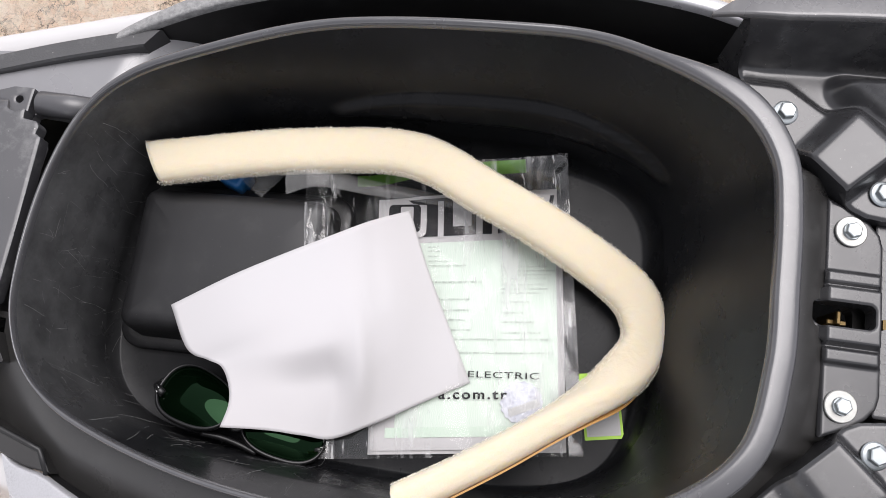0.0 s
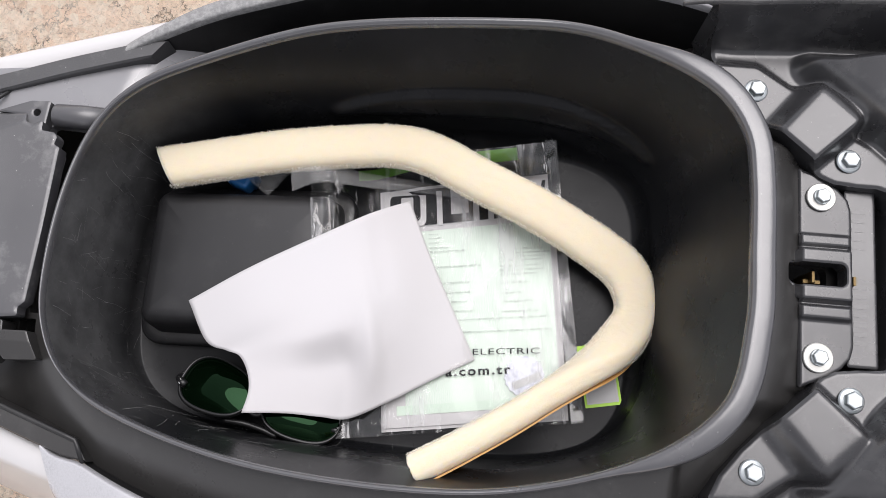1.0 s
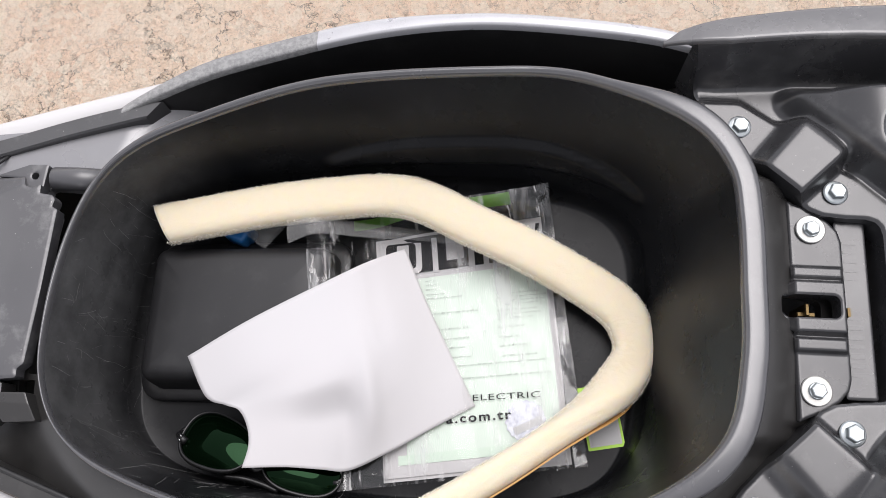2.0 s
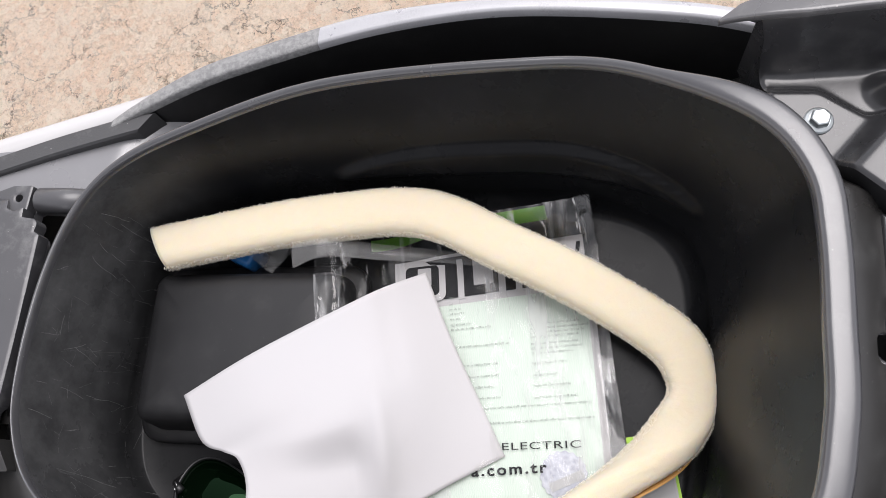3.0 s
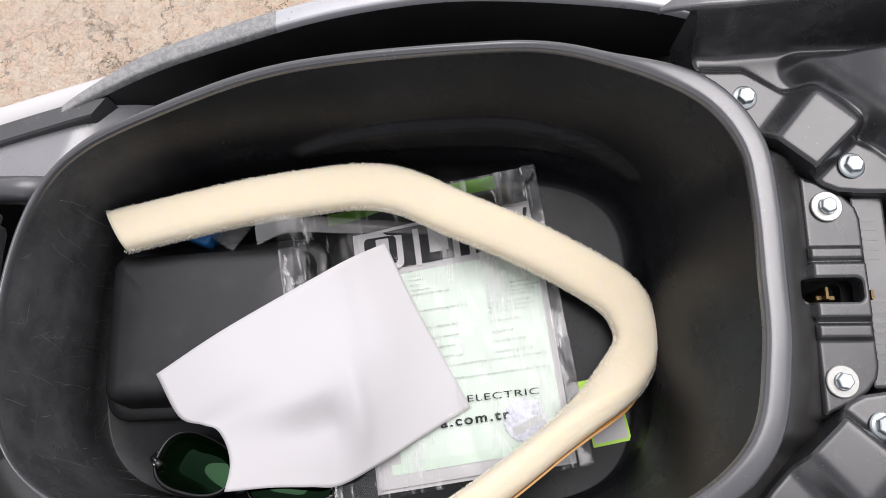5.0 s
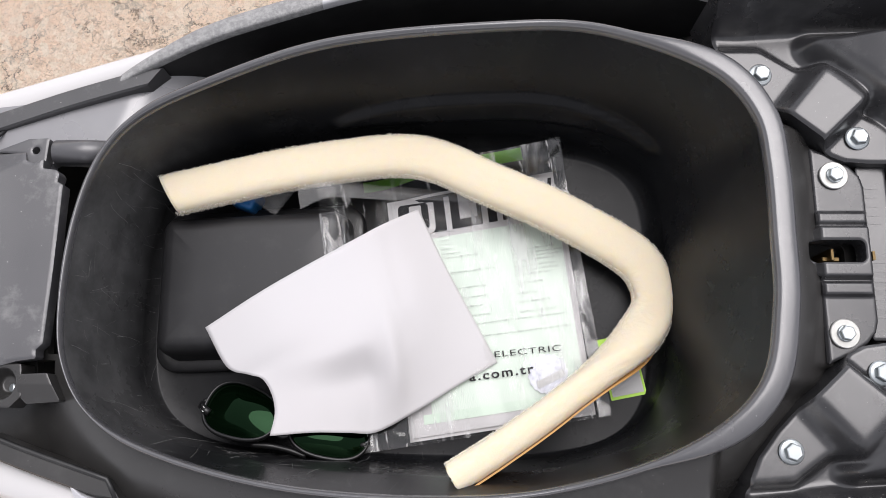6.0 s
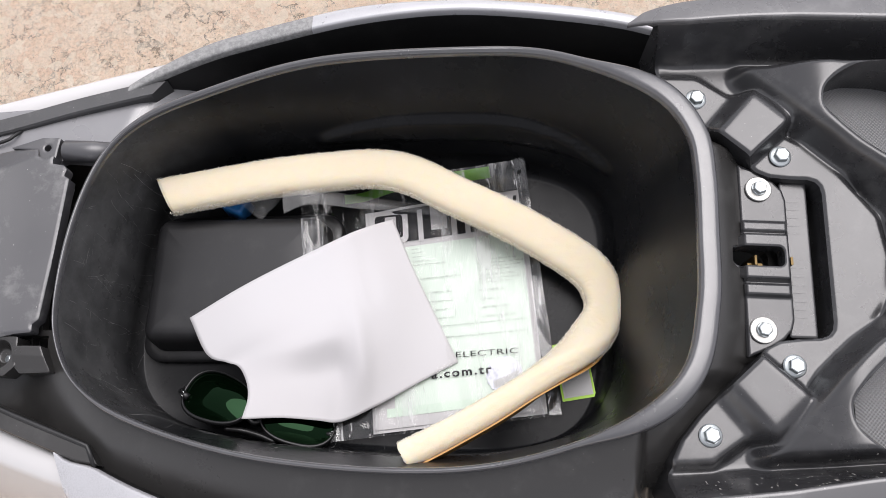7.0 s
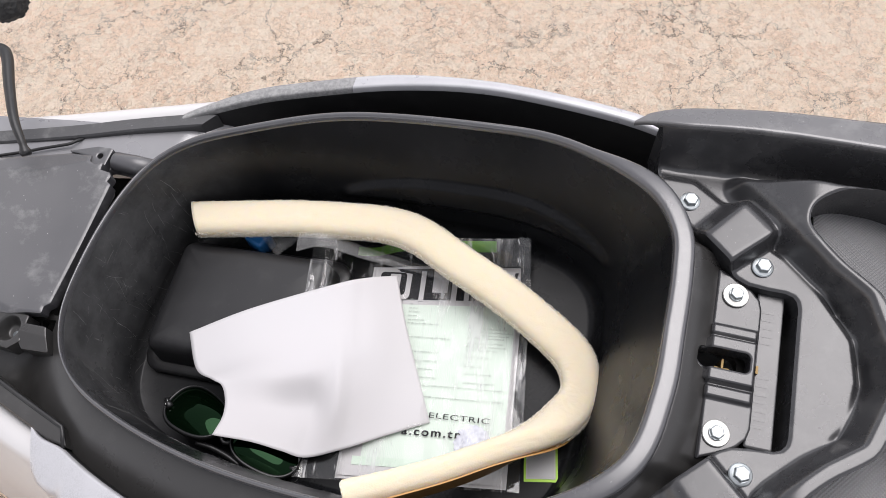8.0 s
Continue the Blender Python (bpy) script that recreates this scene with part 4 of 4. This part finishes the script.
def build_foam():
    """Bent open-cell foam strip: rounded face, flat brown backing that turns to the near side along its free arm."""
    keys = [(-0.246, 0.243, 0.600), (-0.187, 0.2475, 0.602), (-0.137, 0.2505, 0.604), (-0.087, 0.2505, 0.606), (-0.037, 0.2475, 0.608), (-0.003, 0.236, 0.609), (0.035, 0.211, 0.610), (0.082, 0.181, 0.611), (0.124, 0.149, 0.612),
            (0.1490, 0.1245, 0.612), (0.1545, 0.103, 0.612), (0.151, 0.081, 0.612), (0.135, 0.060, 0.613), (0.102, 0.0380, 0.620), (0.050, 0.0095, 0.637), (0.006, -0.0110, 0.656), (-0.0285, -0.0255, 0.672)]
    p = curve_through(keys, 16)
    n, seg = len(p), 56
    t = np.gradient(p, axis=0)
    t /= np.linalg.norm(t, axis=1)[:, None]
    rings, backs, normals, faces_up = [], [], [], []
    rnd = np.random.RandomState(3)
    for i in range(n):
        u = i / (n - 1)
        twist = -radians(91) * smoothstep((u - 0.66) / 0.2)
        a = np.cross(t[i], (0, 0, 1.0))
        a /= np.linalg.norm(a)
        b = np.cross(a, t[i])
        a, b = math.cos(twist) * a + math.sin(twist) * b, math.cos(twist) * b - math.sin(twist) * a
        hw, hh = 0.0186, 0.0125 - 0.0006 * float(smoothstep((u - 0.66) / 0.2))
        ring, nrm = [], []
        for q in np.linspace(0, 2 * math.pi, seg, endpoint=False):
            c, s = math.cos(q), math.sin(q)
            r = (abs(c) ** 2.7 + abs(s) ** 2.7) ** (-1 / 2.7)
            x, y = hw * r * c, hh * r * s
            # squeezed on the inside of the sharp bend
            x *= 1 - 0.24 * (c > 0) * math.exp(-(((u - 0.655) / 0.06) ** 2))
            d = rnd.uniform(-0.0003, 0.0003)
            o = (x * a + y * b) / math.hypot(x, y)
            ring.append(p[i] + x * a + y * b + o * d)
            nrm.append(o)
        rings.append(ring)
        normals.append(nrm)
        faces_up.append(b)
        bk = 0.72 + 0.12 * float(smoothstep((u - 0.66) / 0.2))
        backs.append([p[i] - b * (hh - 0.0008) + a * k2 for k2 in (-hw * bk, hw * bk)] + [p[i] - b * (hh + 0.0005) + a * k2 for k2 in (hw * bk, -hw * bk)])
    # slanted cut at the front end
    for i in range(20):
        for j in range(seg):
            off = float((rings[i][j] - p[i]) @ np.cross(t[i], (0, 0, 1.0)))
            rings[i][j] = rings[i][j] + t[i] * (0.003 + 0.31 * off) * (1 - i / 20)
    for i in range(n - 14, n):
        lean = (i - (n - 15)) / 14
        for j in range(seg):
            up = rings[i][j][2] - p[i][2]
            rings[i][j] = rings[i][j] - t[i] * (-0.55 * up * lean + (rnd.uniform(0, 0.0018) if i == n - 1 else 0))
    strip = thing("foam_strip", None, "bent cream foam strip with a brown adhesive backing", "foam strip", pose(0, 0, 0))
    part("foam", mesh_of("foam", *loft(rings, True, True, True), M_FOAM), strip)
    part("backing", mesh_of("backing", *loft(backs[26:], True, True, True), M_BACKING, False), strip, "brown adhesive backing")
    # torn cell walls: tiny loops standing on the cut faces, thickest on the sides
    verts, faces = [], []
    for _ in range(75000):
        i, j = rnd.randint(0, n), rnd.randint(0, seg)
        o = normals[i][j]
        if o[2] > 0.28 or float(o @ faces_up[i]) < -0.55:
            continue
        foot = np.array(rings[i][j]) + t[i] * rnd.uniform(-0.002, 0.002) + np.cross(o, t[i]) * rnd.uniform(-0.001, 0.001) - o * 0.0002
        along = np.cross(o, rnd.normal(0, 1, 3))
        along /= np.linalg.norm(along) + 1e-9
        edge = np.cross(o, along) * 0.00012
        rise, span = rnd.uniform(0.0003, 0.0017), rnd.uniform(0.0004, 0.0009)
        k2 = len(verts)
        for d, h in ((-1, 0), (-0.75, 0.75), (0, 1), (0.75, 0.75), (1, 0)):
            c = foot + along * span * d + o * rise * h
            verts += [c - edge, c + edge]
        faces += [[k2 + 2 * q, k2 + 2 * q + 1, k2 + 2 * q + 3, k2 + 2 * q + 2] for q in range(4)]
    fuzz = part("strand", mesh_of("strand", verts, faces, M_FUZZ, False), strip)
    tagged(fuzz, kind="stuff")


build_foam()


# the clear bag and what is in it; its own plan: x across, y up the page, origin at its lower right corner
BAG = pose(0.109, 0.0015, wz(0.109, 0.0015), -0.94, -6.2, 0.6)


def bag_height(x, y):
    """Lie of the bag: on the tub floor, up over the end of the case at its left."""
    up = 0.036 * smoothstep((-0.172 - x) / 0.03) * smoothstep((y - 0.05) / 0.04)
    return 0.004 + up + 0.020 * smoothstep((y - 0.205) / 0.045) * smoothstep((x + 0.16) / 0.04)


def draped(name, x0, x1, y0, y1, lift, material, step=0.004, wrinkle=0.0, seed=0, lean=0.0):
    nx, ny = max(2, int((x1 - x0) / step)), max(2, int((y1 - y0) / step))
    verts, faces = [], []
    for i in range(nx + 1):
        for j in range(ny + 1):
            x, y = x0 + (x1 - x0) * i / nx, y0 + (y1 - y0) * j / ny
            q = Vector((x * 26 + seed, y * 17, seed))
            z = float(bag_height(x, y)) + lift
            if wrinkle:
                z += wrinkle * (abs(noise.noise(q)) * 1.2 + 0.5 * abs(noise.noise(q * 2.7)))
            verts.append((x + lean * y, y, z))
    for i in range(nx):
        for j in range(ny):
            a = i * (ny + 1) + j
            faces.append([a, a + ny + 1, a + ny + 2, a + 1])
    return mesh_of(name, verts, faces, material)


def build_documents():
    doc = thing("certificate", None, "pale green printed certificate inside a clear bag", "document", BAG)
    part("page", draped("page", -0.170, -0.016, 0.006, 0.219, 0.0006, M_PAPER, 0.006, 0.0, 0, 0.03), doc, "white page")
    part("green_field", draped("green_field", -0.158, -0.0175, 0.050, 0.178, 0.0012, M_GREENPAPER, 0.006, 0.0, 0, 0.03), doc)
    part("guilloche_band", draped("guilloche_band", -0.158, -0.03, 0.016, 0.024, 0.0012, M_GUILLOCHE, 0.006, 0.0, 0, 0.03), doc)
    part("green_field", draped("green_field", -0.150, -0.0175, 0.024, 0.050, 0.0012, M_GREENPAPER, 0.006, 0.0, 0, 0.03), doc)
    def block(name, x0, x1, y0, y1, material, lift):
        return draped(name, x0, x1, y0, y1, lift, material, 0.006, 0.0, 0, 0.03)

    # bold shapes in place of the mark at the page's head: dark band cut by white letter-like strokes
    part("mark_band", block("mark_band", -0.161, -0.052, 0.1835, 0.2165, M_INK, 0.0014), doc, "black band")
    ring = [rounded_outline(0.0192, 0.0172, 0.006, 5), rounded_outline(0.0140, 0.0125, 0.004, 5)]
    v, f = loft([[(x, y, 0) for x, y in q] for q in ring])
    part("mark_ring", mesh_of("mark_ring", v, f, M_PAPER, False), doc, "white rounded ring", pose(-0.1405, 0.2005, 0.0066, 0, 0, -2))
    part("mark_slit", flat("mark_slit", rounded_outline(0.0056, 0.0075, 0.001, 3), 0, 0.0002, M_PAPER), doc, "", pose(-0.1385, 0.2035, 0.0066, 0, 0, -2))
    for x0, x1, y0, y1 in ((-0.1175, -0.1125, 0.182, 0.214), (-0.1045, -0.0885, 0.1915, 0.2165), (-0.0845, -0.079, 0.183, 0.2165), (-0.071, -0.066, 0.183, 0.20), (-0.060, -0.052, 0.183, 0.2165)):
        part("mark_stroke", block("mark_stroke", x0, x1, y0, y1, M_PAPER, 0.0018), doc)
    part("tall_stroke", flat("tall_stroke", rounded_outline(0.0016, 0.0075, 0.0005, 2), 0, 0.0003, M_INK), doc, "", pose(-0.0145, 0.209, 0.0070, 0, 0, -12))
    # rows of small print, too fine to read, as bars: y, x and length
    rnd = random.Random(5)
    left = [(0.1828, 0.004), (0.1775, 0.003), (0.1735, 0.009), (0.1698, 0.011), (0.1656, 0.009), (0.161, 0.016), (0.1572, 0.032), (0.1429, 0.043), (0.128, 0.030), (0.1189, 0.028), (0.1106, 0.022), (0.1021, 0.024), (0.0943, 0.089), (0.0831, 0.086)]
    right = [(0.1744, 0.010), (0.1707, 0.003), (0.1657, 0.003), (0.1616, 0.007), (0.1575, 0.007), (0.1536, 0.039), (0.1500, 0.046), (0.1467, 0.042), (0.1435, 0.037), (0.1383, 0.036), (0.1347, 0.038), (0.1311, 0.031), (0.1237, 0.025), (0.1147, 0.017), (0.1069, 0.027), (0.0981, 0.031)]
    rows = [(y, -0.120 - 0.22 * max(0.0, 0.15 - y) + 0.45 * max(0.0, 0.15 - y), w) for y, w in left] + [(y, -0.0585 + 0.03 * (y - 0.14), w) for y, w in right]
    for y, x, w in rows:
        verts, faces = [], []
        cx = 0.0
        while cx < w:
            for _ in range(rnd.randint(2, 8)):
                wide, tall = rnd.uniform(0.0004, 0.0008), rnd.choice((0.0009, 0.0010, 0.0014))
                for y0, y1 in ((0, tall * 0.34), (tall * 0.6, tall)):
                    a = len(verts)
                    verts += [(cx, y0, 0), (cx + wide, y0, 0), (cx + wide, y1, 0), (cx, y1, 0)]
                    faces.append([a, a + 1, a + 2, a + 3])
                cx += wide + 0.00035
                if cx > w:
                    break
            cx += 0.0009
        part("print_row", mesh_of("print_row", verts, faces, M_GREYINK, False), doc, "", pose(x, y, 0.0066, 0, 0, -2))
    part("word_print", lettering("word_print", "ELECTRIC", 0.0052, 0.0575, M_INK, 1.1), doc, "the word ELECTRIC in black", pose(-0.0880, 0.0632, 0.0074, 0, 0, -3.2))
    part("address_print", lettering("address_print", "a.com.tr", 0.0068, 0.056, M_INK, 1.25, 0.025), doc, "web address ending printed in bold black", pose(-0.1128, 0.0462, 0.0074, 0, 0, -1.5))
    # foil seal with a scalloped edge
    o = [(0.0168 * (1 + 0.035 * math.cos(18 * a)) * math.cos(a), 0.0168 * (1 + 0.035 * math.cos(18 * a)) * math.sin(a)) for a in np.linspace(0, 2 * math.pi, 108, endpoint=False)]
    seal = part("foil_seal", flat("foil_seal", o, 0, 0.0004, M_FOIL), doc, "round silver hologram seal", pose(-0.0455, 0.042, 0.0066))
    part("seal_bar", flat("seal_bar", rounded_outline(0.013, 0.0032, 0.001, 2), 0, 0.0002, M_STICKER), seal, "", pose(0.002, -0.004, 0.0004, 0, 0, 18))
    thing("loose_page", draped("loose_page", -0.172, -0.012, 0.003, 0.200, -0.001, M_PAPER, 0.008, 0.0, 0, 0.028), "white page under the certificate in the bag", "document", BAG)
    thing("green_card", draped("green_card", -0.176, -0.027, 0.2325, 0.2425, -0.0005, M_GREENINK, 0.006, 0, 0, -0.03), "leaf-green printed card edge inside the bag", "card", BAG)


build_documents()


def build_bag():
    bag = thing("plastic_bag", None, "clear zip-seal plastic bag, wrinkled and glossy, holding papers", "bag", BAG)
    part("front_film", draped("front_film", -0.217, 0.001, 0.0, 0.2425, 0.0045, M_FILM, 0.003, 0.0028, 3), bag)
    part("side_weld", draped("side_weld", -0.010, 0.0005, 0.0, 0.2425, 0.0075, M_FILM_CRUMPLED, 0.0015, 0.003, 9), bag, "crumpled clear side seam")
    part("side_weld", draped("side_weld", -0.2175, -0.196, 0.15, 0.207, 0.0050, M_FILM_CRUMPLED, 0.0015, 0.0034, 21), bag, "crumpled clear side seam")
    part("corner_fold", draped("corner_fold", -0.205, -0.165, 0.0, 0.035, 0.006, M_FILM_CRUMPLED, 0.002, 0.004, 33), bag, "crumpled clear corner")
    part("header", draped("header", -0.10, -0.001, 0.217, 0.2415, 0.007, M_FILM_CRUMPLED, 0.002, 0.003, 41), bag, "crumpled clear top edge")
    # zip band sagging across the bag mouth
    c = curve_through([(-0.232, 0.222, 0.053), (-0.205, 0.226, 0.0525), (-0.165, 0.222, 0.030), (-0.12, 0.216, 0.014), (-0.085, 0.206, 0.012)], 12)
    verts, faces = [], []
    for i, (x, y, z) in enumerate(c):
        wide = 0.019 - 0.012 * i / len(c)
        verts += [(x, y + wide / 2, z + 0.001), (x, y, z + 0.002), (x, y - wide / 2, z)]
        if i:
            a = 3 * (i - 1)
            faces += [[a, a + 3, a + 4, a + 1], [a + 1, a + 4, a + 5, a + 2]]
    part("zip_band", mesh_of("zip_band", verts, faces, M_FILM_HAZY), bag, "hazy plastic zip band")


build_bag()


def build_sheet():
    """Blank sheet, curling down over the spectacles at one corner."""
    left = curve_through([(-0.2231, 0.1229, 0.593), (-0.2071, 0.0869, 0.594), (-0.1891, 0.0776, 0.595), (-0.1769, 0.0719, 0.598), (-0.17, 0.0579, 0.599), (-0.1687, 0.0421, 0.6), (-0.1743, 0.0246, 0.601)], 10)
    low = curve_through([(-0.1743, 0.0246, 0.601), (-0.1385, 0.0223, 0.599), (-0.1105, 0.0181, 0.592), (-0.088, 0.0155, 0.584), (-0.0541, 0.0275, 0.58), (-0.0153, 0.0444, 0.579), (0.0218, 0.0594, 0.579)], 10)
    top = curve_through([(-0.2231, 0.1229, 0.593), (-0.162, 0.1485, 0.6055), (-0.083, 0.179, 0.609), (-0.056, 0.1915, 0.600), (-0.0275, 0.2040, 0.583)], 16)
    right = curve_through([(-0.0275, 0.2040, 0.583), (-0.0124, 0.1535, 0.584), (0.006, 0.1024, 0.580), (0.0218, 0.0594, 0.579)], 16)
    nu, nv = 64, 48

    def along(c, t):
        x = t * (len(c) - 1)
        return np.array([np.interp(x, np.arange(len(c)), c[:, i]) for i in range(3)])

    verts, faces = [], []
    for i in range(nu + 1):
        for j in range(nv + 1):
            u, v = i / nu, j / nv
            a = (1 - v) * along(top, u) + v * along(low, u) + (1 - u) * along(left, v) + u * along(right, v)
            a = a - ((1 - u) * (1 - v) * top[0] + u * (1 - v) * top[-1] + (1 - u) * v * low[0] + u * v * low[-1])
            # soft dent and ridges of a sheet that was folded
            inner = math.sin(math.pi * u) * math.sin(math.pi * v)
            crease = 0.47 + 0.10 * v
            low_side = float(smoothstep((u - 0.02) / 0.3) * smoothstep((crease - u) / 0.13))
            z = 0.010 * inner - 0.012 * low_side * float(smoothstep((v - 0.5) / 0.22)) * inner**0.6
            z += 0.006 * math.exp(-(((u - crease - 0.04) / 0.05) ** 2 + ((v - 0.75) / 0.25) ** 2)) + 0.003 * math.exp(-(((u - 0.8) / 0.15) ** 2 + ((v - 0.4) / 0.3) ** 2))
            z += 0.0012 * noise.noise(Vector((u * 5, v * 4, 2))) * inner
            z += 0.0016 * (0.3 - abs(noise.noise(Vector((u * 6 + v * 2, v * 3 - u * 2, 7))))) * inner * float(smoothstep((u - 0.45) / 0.2))
            verts.append((a[0], a[1], a[2] + z * (0.35 + 0.65 * inner)))
    for i in range(nu):
        for j in range(nv):
            a = i * (nv + 1) + j
            faces.append([a, a + 1, a + nv + 2, a + nv + 1])
    sheet = thing("paper_sheet", mesh_of("paper_sheet", verts, faces, M_PAPER), "blank white sheet of paper with soft curled folds", "paper", pose(0, 0, 0))
    sol = sheet.modifiers.new("thick", "SOLIDIFY")
    sol.thickness = 0.00025


build_sheet()


def lens_outline(hx, hy, n=48):
    """Teardrop spectacle lens, wider at the outer side."""
    out = []
    for a in np.linspace(0, 2 * math.pi, n, endpoint=False):
        c, s = math.cos(a), math.sin(a)
        r = (abs(c) ** 2.5 + abs(s) ** 2.5) ** (-1 / 2.5)
        x, y = hx * r * c, hy * r * s * (1 + 0.12 * c)
        out.append((x, y))
    return np.array(out)


def build_sunglasses():
    """Sunglasses lying on their folded arms; x along the front, y from the brow to the cheek, z out of the lens."""
    place = pose(-0.1665, 0.0310, 0.5775, 0, 3, -19.8)
    g = thing("sunglasses", None, "black-framed sunglasses with dark green lenses, half under paper", "sunglasses", place)
    for side in (-1, 1):
        o = lens_outline(0.0335, 0.0222) * (side, 1)
        c = 0.0385 * side
        turn = pose(c, 0.0045, -0.001, -15, -15 if side < 0 else 7, 6 * side)
        rings = []
        for f in (1.0, 0.9, 0.8, 0.65, 0.5, 0.35, 0.2, 0.02):
            rings.append([(x * f, y * f, 0.0068 * (1 - f * f)) for x, y in (o if side > 0 else o[::-1])])
        part("lens", mesh_of("lens", *loft(rings, True, False, True), M_LENS), g, "dark green mirrored lens", turn)
        # rim thicker along the brow
        ring = []
        for k2, z in ((0.99, -0.002), (1.02, -0.003), (1.05, -0.0005), (1.04, 0.0022), (1.012, 0.003), (0.985, 0.0012), (0.99, -0.002)):
            ring.append([(x * k2, y * (k2 + (0.09 if k2 > 1.015 and y < 0 else 0.0)), z) for x, y in o])
        part("lens_rim", mesh_of("lens_rim", *loft(ring), M_FRAME), g, "", turn)
        v, f = tube([(0.066 * side, -0.002, -0.003), (0.0715 * side, 0.0, -0.005), (0.0755 * side, 0.002, -0.009), (0.077 * side, 0.004, -0.017)], [0.0034, 0.0034, 0.0030, 0.0026], 10)
        hinge = part("end_piece", mesh_of("end_piece", v, f, M_FRAME), g)
        for k2 in (-0.0018, 0.0018):
            v, f = tube([(0.0705 * side, -0.0005 + k2, -0.0005), (0.0745 * side, 0.0015 + k2, -0.0035)], 0.0006, 6)
            part("hinge_pin", mesh_of("hinge_pin", v, f, M_STEEL), hinge, "bright metal inlay")
        v, f = tube(curve_through([(0.076 * side, 0.006, -0.014), (0.058 * side, 0.014, -0.0195), (-0.02 * side, 0.018, -0.0205), (-0.05 * side, 0.012, -0.0205)], 8), 0.0022, 8)
        part("temple", mesh_of("temple", v, f, M_FRAME), g)
    # brow bar and nose bridge
    v, f = tube(curve_through([(-0.024, -0.0200, 0.0), (-0.008, -0.0178, 0.001), (0.008, -0.0178, 0.001), (0.024, -0.0200, 0.0)], 6), 0.0026, 8)
    part("brow_bar", mesh_of("brow_bar", v, f, M_FRAME), g)
    v, f = tube(curve_through([(-0.0085, -0.004, 0.0), (0, -0.0085, 0.001), (0.0085, -0.004, 0.0)], 6), 0.0024, 10)
    part("bridge", mesh_of("bridge", v, f, M_FRAME), g)


build_sunglasses()


def build_small_things():
    # printed sticker flat on the tub floor
    st = thing("sticker", flat("sticker", rounded_outline(0.0152, 0.0262, 0.0008, 2), 0, 0.0003, M_LIME), "square lime-bordered sticker stuck to the tub floor", "sticker", pose(0.1258, 0.0405, wz(0.1258, 0.0405) + 0.001, -0.94, -6.2, 3))
    part("sticker_field", flat("sticker_field", rounded_outline(0.0132, 0.0132, 0.0004, 2), 0.0004, 0.0003, M_PAPER), st, "", pose(0, -0.0105, 0))
    part("sticker_block", flat("sticker_block", rounded_outline(0.0118, 0.0118, 0.0003, 2), 0.0007, 0.0003, M_STICKER), st, "", pose(0, -0.0105, 0))
    # blue cap and a scrap of clear film wedged behind the case
    v, f = rounded_box(0.012, 0.010, 0.004, [(0, 0.001), (0.001, 0), (0.024, 0), (0.0265, 0.0015), (0.027, 0.004)])
    cap = thing("blue_box", mesh_of("blue_box", v, f, M_BLUE), "small bright blue plastic box wedged behind the case", "box", pose(-0.185, 0.242, wz(-0.19, 0.242) + 0.002, 0, 0, -30))
    part("tab", flat("tab", rounded_outline(0.006, 0.002, 0.001, 2), 0.0275, 0.001, M_BLUE), cap, "", pose(0, 0.003, 0))
    verts, faces = [], []
    rnd = random.Random(8)
    for i in range(9):
        for j in range(9):
            u, q = i / 8, j / 8
            verts.append((-0.178 + 0.042 * u, 0.250 - 0.032 * q * (1 - 0.65 * abs(u - 0.48) * 2), 0.578 + 0.010 * (1 - q) + rnd.uniform(-0.0012, 0.0012)))
    for i in range(8):
        for j in range(8):
            a = i * 9 + j
            faces.append([a, a + 1, a + 10, a + 9])
    thing("film_scrap", mesh_of("film_scrap", verts, faces, M_FILM_HAZY, False), "scrap of hazy clear plastic film behind the case", "plastic scrap", pose(0, 0, 0))


build_small_things()


def build_lever():
    """Handlebar control at the scooter's front: grip end and lever."""
    h = thing("hand_lever", None, "black lever and bumpy rubber grip end beside the front deck", "lever", pose(0, 0, 0))
    p = curve_through([(-0.384, 0.255, 0.690), (-0.389, 0.266, 0.697), (-0.402, 0.288, 0.702), (-0.420, 0.325, 0.702), (-0.436, 0.362, 0.702), (-0.449, 0.372, 0.700), (-0.47, 0.375, 0.695)], 8)
    r = np.interp(np.linspace(0, 1, len(p)), [0, 0.04, 0.12, 0.3, 0.7, 0.85, 1], [0.0045, 0.006, 0.0035, 0.0045, 0.006, 0.0065, 0.006])
    v, f = tube(p, list(r), 12)
    part("lever", mesh_of("lever", v, f, M_DARK), h)
    rings = []
    for a in np.linspace(-0.5 * math.pi, 0.5 * math.pi, 36):
        ring = []
        for q in np.linspace(0, 2 * math.pi, 56, endpoint=False):
            d = Vector((math.cos(a) * math.cos(q), math.cos(a) * math.sin(q), math.sin(a)))
            r = 1 + 0.16 * abs(noise.noise(d * 6.5)) + 0.08 * noise.noise(d * 13)
            ring.append((-0.468 + 0.0235 * r * d.x, 0.437 + 0.0235 * r * d.y, 0.70 + 0.02 * r * d.z))
        rings.append(ring)
    part("grip", mesh_of("grip", *loft(rings, True, True, True), M_GRIP), h, "bumpy black foam rubber grip end")


build_lever()
